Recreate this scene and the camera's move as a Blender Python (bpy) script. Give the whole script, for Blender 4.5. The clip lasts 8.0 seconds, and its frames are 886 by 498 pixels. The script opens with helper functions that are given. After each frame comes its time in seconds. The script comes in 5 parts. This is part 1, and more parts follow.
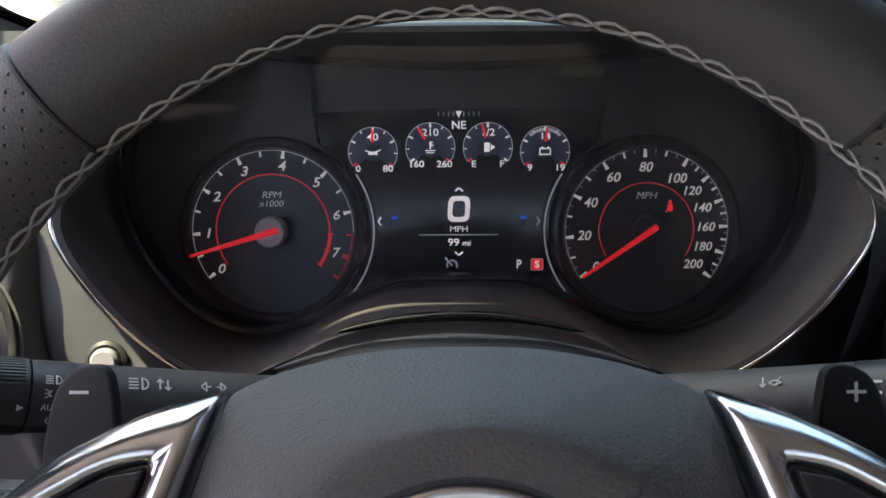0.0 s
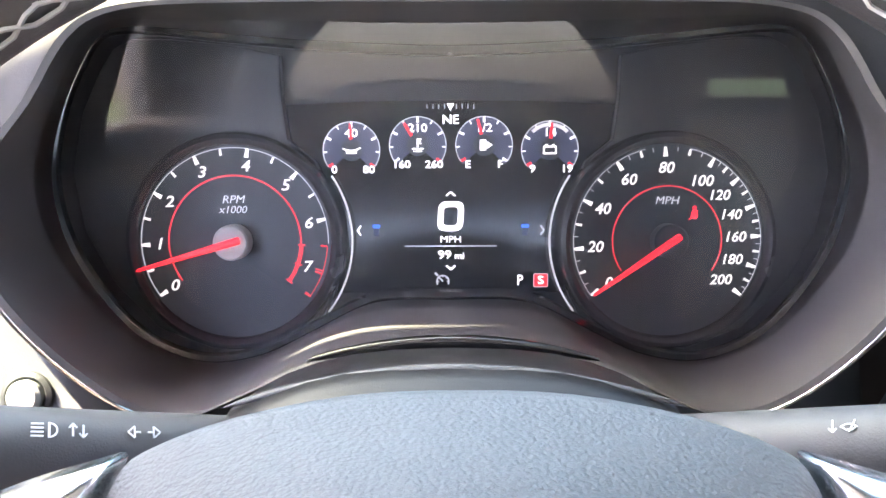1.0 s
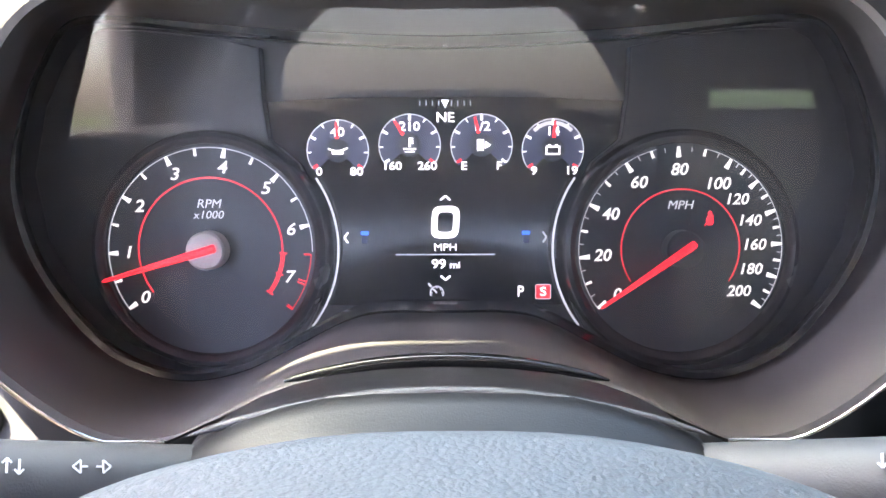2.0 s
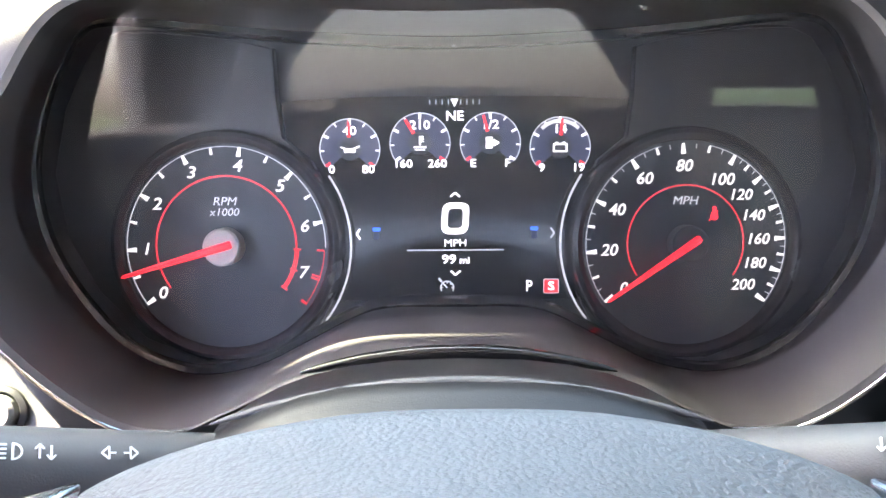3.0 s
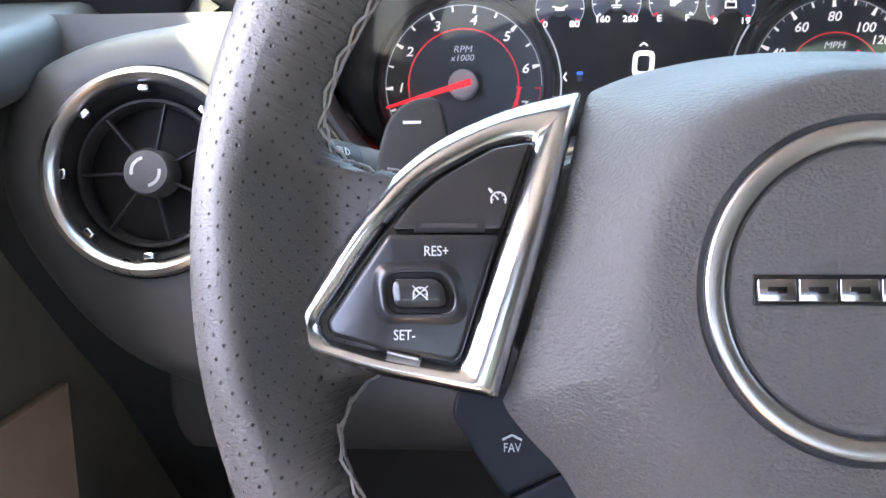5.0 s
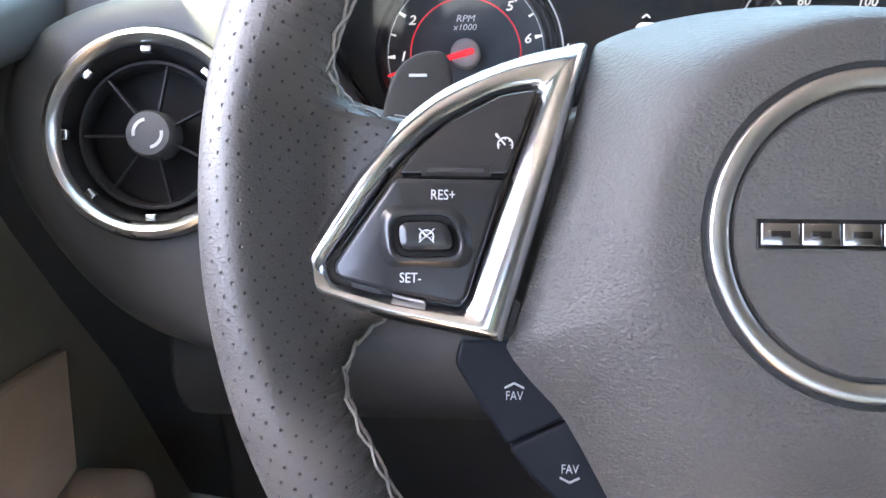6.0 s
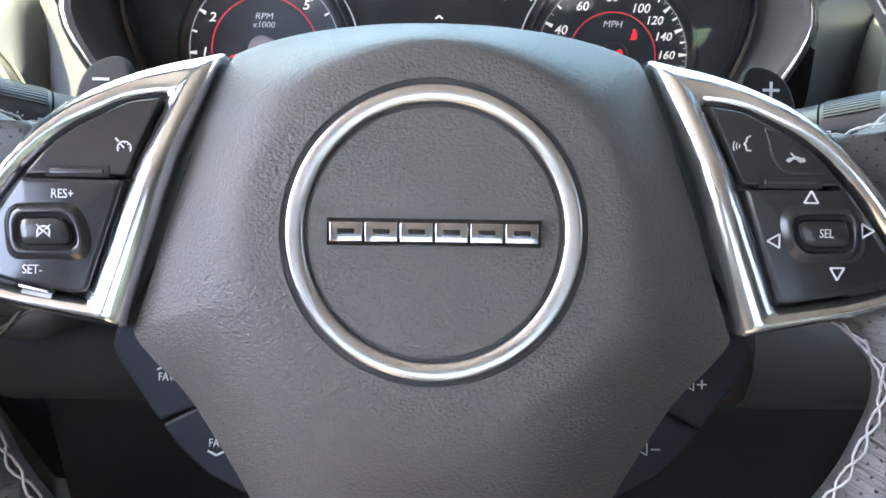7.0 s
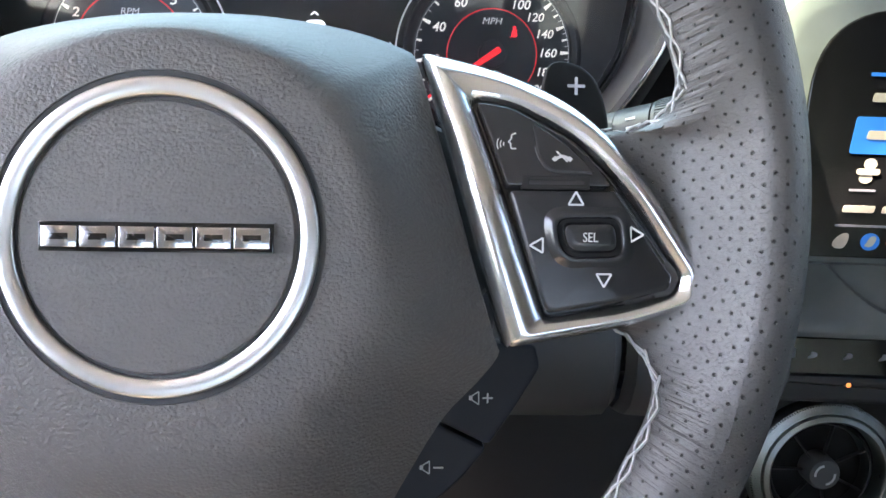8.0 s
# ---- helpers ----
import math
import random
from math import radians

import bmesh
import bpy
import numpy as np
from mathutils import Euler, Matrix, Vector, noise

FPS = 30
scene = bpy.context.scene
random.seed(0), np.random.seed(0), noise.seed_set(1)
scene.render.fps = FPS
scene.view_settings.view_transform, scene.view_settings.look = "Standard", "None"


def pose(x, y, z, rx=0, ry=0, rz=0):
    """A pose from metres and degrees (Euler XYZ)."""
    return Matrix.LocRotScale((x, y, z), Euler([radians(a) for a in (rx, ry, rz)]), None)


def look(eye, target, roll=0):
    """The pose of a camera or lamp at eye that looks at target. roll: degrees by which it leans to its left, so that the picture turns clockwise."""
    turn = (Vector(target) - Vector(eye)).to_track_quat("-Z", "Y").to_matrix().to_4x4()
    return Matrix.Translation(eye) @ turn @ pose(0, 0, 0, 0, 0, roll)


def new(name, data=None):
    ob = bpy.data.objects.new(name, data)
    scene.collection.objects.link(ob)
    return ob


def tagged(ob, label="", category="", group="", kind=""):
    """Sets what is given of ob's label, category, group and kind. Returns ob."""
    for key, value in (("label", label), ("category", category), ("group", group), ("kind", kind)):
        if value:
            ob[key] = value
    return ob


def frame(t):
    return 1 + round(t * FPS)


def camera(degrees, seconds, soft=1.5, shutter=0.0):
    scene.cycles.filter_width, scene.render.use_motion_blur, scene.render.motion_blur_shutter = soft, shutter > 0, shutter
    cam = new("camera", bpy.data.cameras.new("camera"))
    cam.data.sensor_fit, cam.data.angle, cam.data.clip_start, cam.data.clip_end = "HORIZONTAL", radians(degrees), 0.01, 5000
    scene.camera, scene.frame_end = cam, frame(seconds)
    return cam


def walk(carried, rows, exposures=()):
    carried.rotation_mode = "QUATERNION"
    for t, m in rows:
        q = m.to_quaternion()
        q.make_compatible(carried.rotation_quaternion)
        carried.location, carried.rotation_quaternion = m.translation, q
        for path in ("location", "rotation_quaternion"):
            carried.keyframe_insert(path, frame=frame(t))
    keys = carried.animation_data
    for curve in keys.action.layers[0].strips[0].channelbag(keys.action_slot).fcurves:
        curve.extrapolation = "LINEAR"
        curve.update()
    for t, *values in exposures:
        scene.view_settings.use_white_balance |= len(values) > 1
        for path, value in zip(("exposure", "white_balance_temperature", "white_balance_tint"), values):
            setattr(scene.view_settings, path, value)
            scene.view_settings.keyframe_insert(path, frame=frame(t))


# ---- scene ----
cam = camera(58.2, 8.0)
EXPOSURES = [(0.0, 2.95, 6950, 22), (0.2, 4.25, 6950, 22), (0.4, 5.02, 6800, 23), (1.5, 5.36, 6800, 25), (3.0, 5.41, 6750, 23), (3.7, 4.93, 6650, 21), (4.5, 4.68, 6600, 21), (6.0, 4.74, 6600, 17), (7.0, 4.70, 6620, 14), (8.0, 4.68, 6650, 14)]
PATH = [
    (0, (-0.004, -0.023, 1.069), (-0.029, 1.8, 0.246), -0.5),
    (0.5, (-0.003, 0.014, 1.053), (-0.014, 1.845, 0.246), -0.3),
    (1, (-0.004, 0.04, 1.037), (-0.006, 1.882, 0.258), -0.2),
    (1.5, (-0.002, 0.073, 1.022), (0.002, 1.925, 0.268), -0.1),
    (3, (-0.005, 0.063, 1.024), (-0.013, 1.914, 0.268), -0.5),
    (3.5, (-0.02, 0.009, 1.036), (-0.053, 1.856, 0.268), -0.9),
    (4, (-0.049, -0.038, 1.036), (-0.124, 1.795, 0.24), -1.4),
    (4.5, (-0.081, -0.071, 1.023), (-0.192, 1.743, 0.19), -1.8),
    (4.7, (-0.092, -0.076, 1.01), (-0.21, 1.734, 0.168), -1.8),
    (5.8, (-0.11, -0.082, 0.983), (-0.221, 1.719, 0.119), -1.1),
    (6, (-0.106, -0.086, 0.984), (-0.213, 1.709, 0.11), -0.8),
    (6.5, (-0.055, -0.1, 0.993), (-0.105, 1.694, 0.11), 0.3),
    (7, (0.001, -0.105, 0.998), (0.016, 1.678, 0.092), 1.1),
    (7.5, (0.041, -0.103, 0.997), (0.095, 1.679, 0.091), 1.6),
    (8, (0.074, -0.089, 0.992), (0.132, 1.696, 0.093), 1.6),
]
walk(cam, [(t, look(eye, target, roll)) for t, eye, target, roll in PATH], EXPOSURES)

# ---- world, sun, exposure ----
world = bpy.data.worlds.new("sky")
scene.world = world
world.use_nodes = True
wn = world.node_tree.nodes
sky = wn.new("ShaderNodeTexSky")
sky.sky_type = "NISHITA"
sky.sun_disc = False
sky.dust_density = 3.0
sky.sun_elevation = radians(60)
sky.sun_rotation = radians(273)
world.node_tree.links.new(sky.outputs[0], wn["Background"].inputs[0])
wn["Background"].inputs[1].default_value = 0.15
sun = new("sun", bpy.data.lights.new("sun", "SUN"))
sun.data.energy = 4.6
sun.data.angle = radians(0.6)
sun.data.color = (1.0, 0.85, 0.68)
sun.matrix_world = look((-4.99, 0.26, 8.66), (0, 0, 0))


# ---- materials ----
def material(name, colour, rough=0.5, metal=0.0, grain=0.0, grain_size=0.001, stain=0.15, kind="noise", coat=0.0, emit=0.0):
    m = bpy.data.materials.new(name)
    m.use_nodes = True
    n, l = m.node_tree.nodes, m.node_tree.links
    p = n["Principled BSDF"]
    p.inputs["Base Color"].default_value = (*colour, 1)
    p.inputs["Roughness"].default_value = rough
    p.inputs["Metallic"].default_value = metal
    p.inputs["Coat Weight"].default_value = coat
    p.inputs["Coat Roughness"].default_value = 0.06
    if emit:
        p.inputs["Emission Color"].default_value = (*colour, 1)
        p.inputs["Emission Strength"].default_value = emit
        return m
    tc = n.new("ShaderNodeTexCoord")
    big = n.new("ShaderNodeTexNoise")
    big.inputs["Scale"].default_value = 22
    big.inputs["Detail"].default_value = 5
    l.new(tc.outputs["Object"], big.inputs["Vector"])
    ramp = n.new("ShaderNodeMapRange")
    ramp.inputs[1].default_value, ramp.inputs[2].default_value = 0.3, 0.7
    ramp.inputs[3].default_value, ramp.inputs[4].default_value = 1 - stain, 1 + stain
    l.new(big.outputs[0], ramp.inputs[0])
    mul = n.new("ShaderNodeMix")
    mul.data_type, mul.blend_type = "RGBA", "MULTIPLY"
    mul.inputs[0].default_value = 1
    mul.inputs[6].default_value = (*colour, 1)
    l.new(ramp.outputs[0], mul.inputs[7])
    l.new(mul.outputs[2], p.inputs["Base Color"])
    rr = n.new("ShaderNodeMapRange")
    rr.inputs[1].default_value, rr.inputs[2].default_value = 0.3, 0.7
    rr.inputs[3].default_value, rr.inputs[4].default_value = rough * 0.88, min(1, rough * 1.12)
    l.new(big.outputs[0], rr.inputs[0])
    l.new(rr.outputs[0], p.inputs["Roughness"])
    if grain:
        tex = n.new("ShaderNodeTexVoronoi" if kind == "leather" else "ShaderNodeTexNoise")
        tex.inputs["Scale"].default_value = 1 / grain_size
        if kind == "leather":
            tex.feature = "SMOOTH_F1"
            tex.inputs["Smoothness"].default_value = 0.25
            warp = n.new("ShaderNodeTexNoise")
            warp.inputs["Scale"].default_value = 0.35 / grain_size
            mixv = n.new("ShaderNodeMix")
            mixv.data_type, mixv.blend_type = "RGBA", "LINEAR_LIGHT"
            mixv.inputs[0].default_value = grain_size * 0.5
            squeeze = n.new("ShaderNodeMapping")
            squeeze.inputs["Scale"].default_value = (0.88, 1.10, 1.0)
            l.new(tc.outputs["Object"], squeeze.inputs[0])
            l.new(squeeze.outputs[0], mixv.inputs[6])
            l.new(warp.outputs["Color"], mixv.inputs[7])
            l.new(mixv.outputs[2], tex.inputs["Vector"])
        else:
            tex.inputs["Detail"].default_value = 2
            l.new(tc.outputs["Object"], tex.inputs["Vector"])
        bump = n.new("ShaderNodeBump")
        bump.inputs["Strength"].default_value = grain
        bump.inputs["Distance"].default_value = grain_size * (0.38 if kind == "leather" else 0.5)
        height = tex.outputs[0]
        if kind == "leather":
            # soft pebbles over a slower wrinkle
            wave = n.new("ShaderNodeTexNoise")
            wave.inputs["Scale"].default_value = 0.5 / grain_size
            wave.inputs["Detail"].default_value = 3
            l.new(tc.outputs["Object"], wave.inputs["Vector"])
            total = n.new("ShaderNodeMath")
            total.operation = "SUBTRACT"
            slow = n.new("ShaderNodeMath")
            slow.operation = "MULTIPLY"
            slow.inputs[1].default_value = 0.25
            l.new(wave.outputs[0], slow.inputs[0])
            l.new(slow.outputs[0], total.inputs[0])
            l.new(tex.outputs["Distance"], total.inputs[1])
            height = total.outputs[0]
        l.new(height, bump.inputs["Height"])
        l.new(bump.outputs[0], p.inputs["Normal"])
    return m


def perforated(name, colour, rough):
    """Leather with a staggered field of small punched holes, laid out in the mesh's own metres."""
    m = material(name, colour, rough, grain=0.4, grain_size=0.0009, kind="leather", stain=0.08)
    n, l = m.node_tree.nodes, m.node_tree.links
    p = n["Principled BSDF"]
    old = p.inputs["Normal"].links[0].from_node
    base = p.inputs["Base Color"].links[0].from_socket
    uv = n.new("ShaderNodeUVMap")
    uv.uv_map = "holes"
    edge = n.new("ShaderNodeUVMap")
    edge.uv_map = "edge"
    from_edge = n.new("ShaderNodeSeparateXYZ")
    l.new(edge.outputs[0], from_edge.inputs[0])
    sep = n.new("ShaderNodeSeparateXYZ")
    l.new(uv.outputs[0], sep.inputs[0])

    def math_node(op, a, b=None):
        k = n.new("ShaderNodeMath")
        k.operation = op
        for i, s in enumerate((a, b)):
            if s is None:
                continue
            if isinstance(s, (int, float)):
                k.inputs[i].default_value = s
            else:
                l.new(s, k.inputs[i])
        return k.outputs[0]

    gx, gy = 0.0064, 0.0064

    def lattice(ox, oy):
        fx = math_node("SUBTRACT", math_node("FRACT", math_node("ADD", math_node("DIVIDE", sep.outputs[0], gx), ox)), 0.5)
        fy = math_node("SUBTRACT", math_node("FRACT", math_node("ADD", math_node("DIVIDE", sep.outputs[1], gy), oy)), 0.5)
        return math_node("SQRT", math_node("ADD", math_node("MULTIPLY", fx, fx), math_node("MULTIPLY", fy, fy)))

    d = math_node("MINIMUM", lattice(0, 0), lattice(0.5, 0.5))
    hole = n.new("ShaderNodeMapRange")
    hole.interpolation_type = "SMOOTHSTEP"
    hole.inputs[1].default_value, hole.inputs[2].default_value = 0.033, 0.092
    l.new(d, hole.inputs[0])
    b2 = n.new("ShaderNodeBump")
    b2.inputs["Strength"].default_value = 0.9
    b2.inputs["Distance"].default_value = 0.0010
    l.new(hole.outputs[0], b2.inputs["Height"])
    # pleats that run in from the stitched edge
    mp = n.new("ShaderNodeMapping")
    mp.inputs["Scale"].default_value = (420, 30, 1)
    l.new(edge.outputs[0], mp.inputs[0])
    pleat = n.new("ShaderNodeTexNoise")
    pleat.inputs["Scale"].default_value = 1
    pleat.inputs["Detail"].default_value = 3
    l.new(mp.outputs[0], pleat.inputs["Vector"])
    gather = n.new("ShaderNodeAttribute")
    gather.attribute_name = "gather"
    near = n.new("ShaderNodeMapRange")
    near.inputs[1].default_value, near.inputs[2].default_value = 0.002, 0.030
    near.inputs[3].default_value, near.inputs[4].default_value = 1.0, 0.0
    l.new(from_edge.outputs[1], near.inputs[0])
    b3 = n.new("ShaderNodeBump")
    b3.inputs["Strength"].default_value = 1.0
    b3.inputs["Distance"].default_value = 0.0026
    l.new(math_node("MULTIPLY", math_node("MULTIPLY", pleat.outputs[0], near.outputs[0]), gather.outputs["Fac"]), b3.inputs["Height"])
    l.new(old.outputs[0], b3.inputs["Normal"])
    l.new(b3.outputs[0], b2.inputs["Normal"])
    l.new(b2.outputs[0], p.inputs["Normal"])
    mix = n.new("ShaderNodeMix")
    mix.data_type = "RGBA"
    mix.inputs[6].default_value = (0.006, 0.006, 0.006, 1)
    hole2 = n.new("ShaderNodeMapRange")
    hole2.inputs[1].default_value, hole2.inputs[2].default_value = 0.034, 0.080
    l.new(d, hole2.inputs[0])
    l.new(hole2.outputs[0], mix.inputs[0])
    l.new(base, mix.inputs[7])
    l.new(mix.outputs[2], p.inputs["Base Color"])
    return m


def tinted_glass(name, colour):
    m = bpy.data.materials.new(name)
    m.use_nodes = True
    n, l = m.node_tree.nodes, m.node_tree.links
    n.clear()
    out = n.new("ShaderNodeOutputMaterial")
    tr = n.new("ShaderNodeBsdfTransparent")
    tr.inputs["Color"].default_value = (*colour, 1)
    gl = n.new("ShaderNodeBsdfGlossy")
    gl.inputs["Roughness"].default_value = 0.02
    fr = n.new("ShaderNodeFresnel")
    fr.inputs["IOR"].default_value = 1.45
    mix = n.new("ShaderNodeMixShader")
    l.new(fr.outputs[0], mix.inputs[0])
    l.new(tr.outputs[0], mix.inputs[1])
    l.new(gl.outputs[0], mix.inputs[2])
    l.new(mix.outputs[0], out.inputs[0])
    return m


def clear_lens():
    m = bpy.data.materials.new("clear_lens")
    m.use_nodes = True
    n, l = m.node_tree.nodes, m.node_tree.links
    n.clear()
    out = n.new("ShaderNodeOutputMaterial")
    mix = n.new("ShaderNodeMixShader")
    fr = n.new("ShaderNodeFresnel")
    fr.inputs[0].default_value = 1.49
    tr = n.new("ShaderNodeBsdfTransparent")
    tr.inputs[0].default_value = (0.97, 0.97, 0.97, 1)
    gl = n.new("ShaderNodeBsdfGlossy")
    gl.inputs["Roughness"].default_value = 0.03
    # light dust film, thickened to paint in the hazy glare that lifts the blacks
    dust_haze = n.new("ShaderNodeMixShader")
    df = n.new("ShaderNodeBsdfDiffuse")
    df.inputs[0].default_value = (0.48, 0.50, 0.54, 1)
    tc = n.new("ShaderNodeTexCoord")
    nz = n.new("ShaderNodeTexNoise")
    nz.inputs["Scale"].default_value = 90
    nz.inputs["Detail"].default_value = 8
    l.new(tc.outputs["Object"], nz.inputs["Vector"])
    mr = n.new("ShaderNodeMapRange")
    mr.inputs[1].default_value, mr.inputs[2].default_value = 0.35, 0.80
    mr.inputs[3].default_value, mr.inputs[4].default_value = 0.030, 0.040
    l.new(nz.outputs[0], mr.inputs[0])
    l.new(mr.outputs[0], dust_haze.inputs[0])
    l.new(tr.outputs[0], dust_haze.inputs[1])
    l.new(df.outputs[0], dust_haze.inputs[2])
    l.new(fr.outputs[0], mix.inputs[0])
    l.new(dust_haze.outputs[0], mix.inputs[1])
    l.new(gl.outputs[0], mix.inputs[2])
    l.new(mix.outputs[0], out.inputs[0])
    return m


M = {
    "leather": material("smooth_leather", (0.058, 0.056, 0.057), 0.44, grain=0.22, grain_size=0.0010, kind="leather", stain=0.07),
    "cover": material("airbag_cover_grain", (0.078, 0.076, 0.075), 0.46, grain=0.9, grain_size=0.0011, kind="leather", stain=0.05),
    "perf": perforated("perforated_leather", (0.063, 0.061, 0.061), 0.45),
    "plastic": material("soft_grey_plastic", (0.060, 0.062, 0.064), 0.55, grain=0.3, grain_size=0.0008, stain=0.08),
    "dark": material("black_plastic", (0.022, 0.023, 0.025), 0.42, grain=0.25, grain_size=0.0007, stain=0.1),
    "button": material("satin_black_button", (0.020, 0.021, 0.023), 0.24, grain=0.06, grain_size=0.0005, stain=0.06),
    "thumb": material("navy_black_button", (0.008, 0.010, 0.016), 0.5, grain=0.05, grain_size=0.0005, stain=0.06),
    "crest": material("hood_crest_black", (0.010, 0.010, 0.011), 0.42, grain=0.25, grain_size=0.0007, stain=0.1),
    "gloss": material("piano_black", (0.010, 0.010, 0.011), 0.09, stain=0.1, coat=0.6),
    "panel": material("cluster_panel_black", (0.026, 0.027, 0.030), 0.40, stain=0.1),
    "dial": material("dial_face_charcoal", (0.040, 0.049, 0.062), 0.55, grain=0.1, grain_size=0.0005, stain=0.06),
    "bezel": material("gauge_bezel", (0.035, 0.036, 0.038), 0.25, stain=0.06),
    "chrome": material("bright_chrome", (0.78, 0.80, 0.83), 0.20, 1.0, stain=0.03),
    "badge": material("badge_chrome", (0.52, 0.52, 0.53), 0.16, 1.0, stain=0.05),
    "satin": material("satin_chrome", (0.62, 0.61, 0.60), 0.30, 1.0, grain=0.05, grain_size=0.0004, stain=0.03),
    "shroud": material("binnacle_charcoal", (0.072, 0.069, 0.068), 0.42, grain=0.2, grain_size=0.0007, stain=0.12),
    "thread": material("grey_thread", (0.33, 0.33, 0.325), 0.8, grain=0.5, grain_size=0.0003, stain=0.12),
    "carpet": material("dark_carpet", (0.05, 0.047, 0.043), 0.95, grain=0.8, grain_size=0.002, stain=0.25),
    "lining": material("roof_lining_cloth", (0.33, 0.325, 0.315), 0.95, grain=0.4, grain_size=0.0012, stain=0.08),
    "door": material("door_panel_vinyl", (0.105, 0.105, 0.107), 0.6, grain=0.3, grain_size=0.0012, kind="leather", stain=0.08),
    "void": material("vent_duct_black", (0.004, 0.004, 0.005), 0.9, stain=0.1),
    # cream leather made paler, sunlight on the door is put into this colour
    "cream": material("sun_paled_cream_leather", (0.74, 0.59, 0.46), 0.5, grain=0.4, grain_size=0.002, kind="leather", stain=0.08),
    "door_card": material("olive_grey_door_vinyl", (0.30, 0.295, 0.24), 0.6, grain=0.3, grain_size=0.0012, kind="leather", stain=0.08),
    "knurl": material("knurled_satin_metal", (0.34, 0.37, 0.36), 0.36, 1.0, stain=0.06),
    "tan": material("tan_leather", (0.46, 0.38, 0.29), 0.5, grain=0.4, grain_size=0.002, kind="leather", stain=0.1),
    "print": material("white_print", (0.52, 0.53, 0.54), 0.6, stain=0.05),
    "glow": material("backlit_white", (0.86, 0.87, 0.84), 0.5, emit=0.036),
    "glow_dim": material("backlit_grey", (0.55, 0.58, 0.62), 0.5, emit=0.030),
    "white": material("display_white", (0.95, 0.97, 1.0), 0.5, emit=0.068),
    "red": material("needle_red", (0.95, 0.025, 0.035), 0.5, emit=0.055),
    "redline": material("scale_red", (0.75, 0.030, 0.042), 0.5, emit=0.040),
    "blue": material("display_blue", (0.03, 0.13, 0.75), 0.5, emit=0.07),
    "tile_blue": material("menu_tile_blue", (0.012, 0.12, 0.42), 0.5, emit=0.028),
    "navy": material("display_navy", (0.022, 0.028, 0.055), 0.4, emit=0.05),
    "screen": material("display_black", (0.006, 0.006, 0.007), 0.12, stain=0.1),
    "paddle": material("matt_black_paddle", (0.012, 0.012, 0.012), 0.66, grain=0.2, grain_size=0.0007, stain=0.1),
    "pad_top": material("matt_dash_top", (0.020, 0.020, 0.021), 0.85, grain=0.4, grain_size=0.0010, kind="leather", stain=0.1),
    "rule": material("menu_rule_grey", (0.16, 0.16, 0.19), 0.5, emit=0.006),
    "menu": material("menu_grey", (0.31, 0.28, 0.24), 0.5, emit=0.013),
    "grass": material("grass_green", (0.045, 0.070, 0.014), 0.95, grain=0.8, grain_size=0.08, stain=0.35),
    "concrete": material("driveway_concrete", (0.30, 0.29, 0.28), 0.9, grain=0.5, grain_size=0.01, stain=0.2),
    "hub": material("needle_hub_grey", (0.50, 0.49, 0.48), 0.35, grain=0.1, grain_size=0.0005),
    "lens": clear_lens(),
    "tinted": tinted_glass("tinted_glass", (0.66, 0.65, 0.63)),
    "windscreen": tinted_glass("green_windscreen_glass", (0.74, 0.90, 0.75)),
    "orange": material("indicator_orange", (1.0, 0.30, 0.08), 0.5, emit=0.06),
    "mint": material("light_grey_trim", (0.16, 0.175, 0.172), 0.5, grain=0.2, grain_size=0.0008),
}
M["thumb"].node_tree.nodes["Principled BSDF"].inputs["Specular IOR Level"].default_value = 0.3
M["cover"].node_tree.nodes["Principled BSDF"].inputs["Specular IOR Level"].default_value = 0.38
for key in ("paddle", "pad_top"):
    M[key].node_tree.nodes["Principled BSDF"].inputs["Specular IOR Level"].default_value = 0.2
M["crest"].node_tree.nodes["Principled BSDF"].inputs["Specular IOR Level"].default_value = 0.3


# ---- mesh helpers ----
def part(name, bm, mat, parent=None, label="", smooth=True):
    """Links a bmesh as one mesh object under a thing or a part."""
    bmesh.ops.recalc_face_normals(bm, faces=bm.faces)
    me = bpy.data.meshes.new(name)
    bm.to_mesh(me)
    bm.free()
    me.materials.append(M[mat])
    for f in me.polygons:
        f.use_smooth = smooth
    ob = new(name, me)
    if parent is not None:
        ob.parent = parent
    if label:
        tagged(ob, label)
    if smooth:
        me.set_sharp_from_angle(angle=radians(38))
    return ob


def holder(name, m, label, category, group="", kind=""):
    ob = new(name)
    ob.empty_display_size = 0.02
    ob.matrix_world = m
    return tagged(ob, label, category, group, kind)


def shared(name, source, parent, m):
    """Another object on an alike piece's mesh."""
    ob = new(name, source.data)
    ob.parent = parent
    ob.matrix_local = m
    return ob


def plane_frame(origin, degrees):
    """A pose whose x is right, y up within a plane leaning back by that many degrees, z towards the driver."""
    a = radians(degrees)
    m = Matrix(((1, 0, 0), (0, math.sin(a), -math.cos(a)), (0, math.cos(a), math.sin(a)))).to_4x4()
    m.translation = origin
    return m


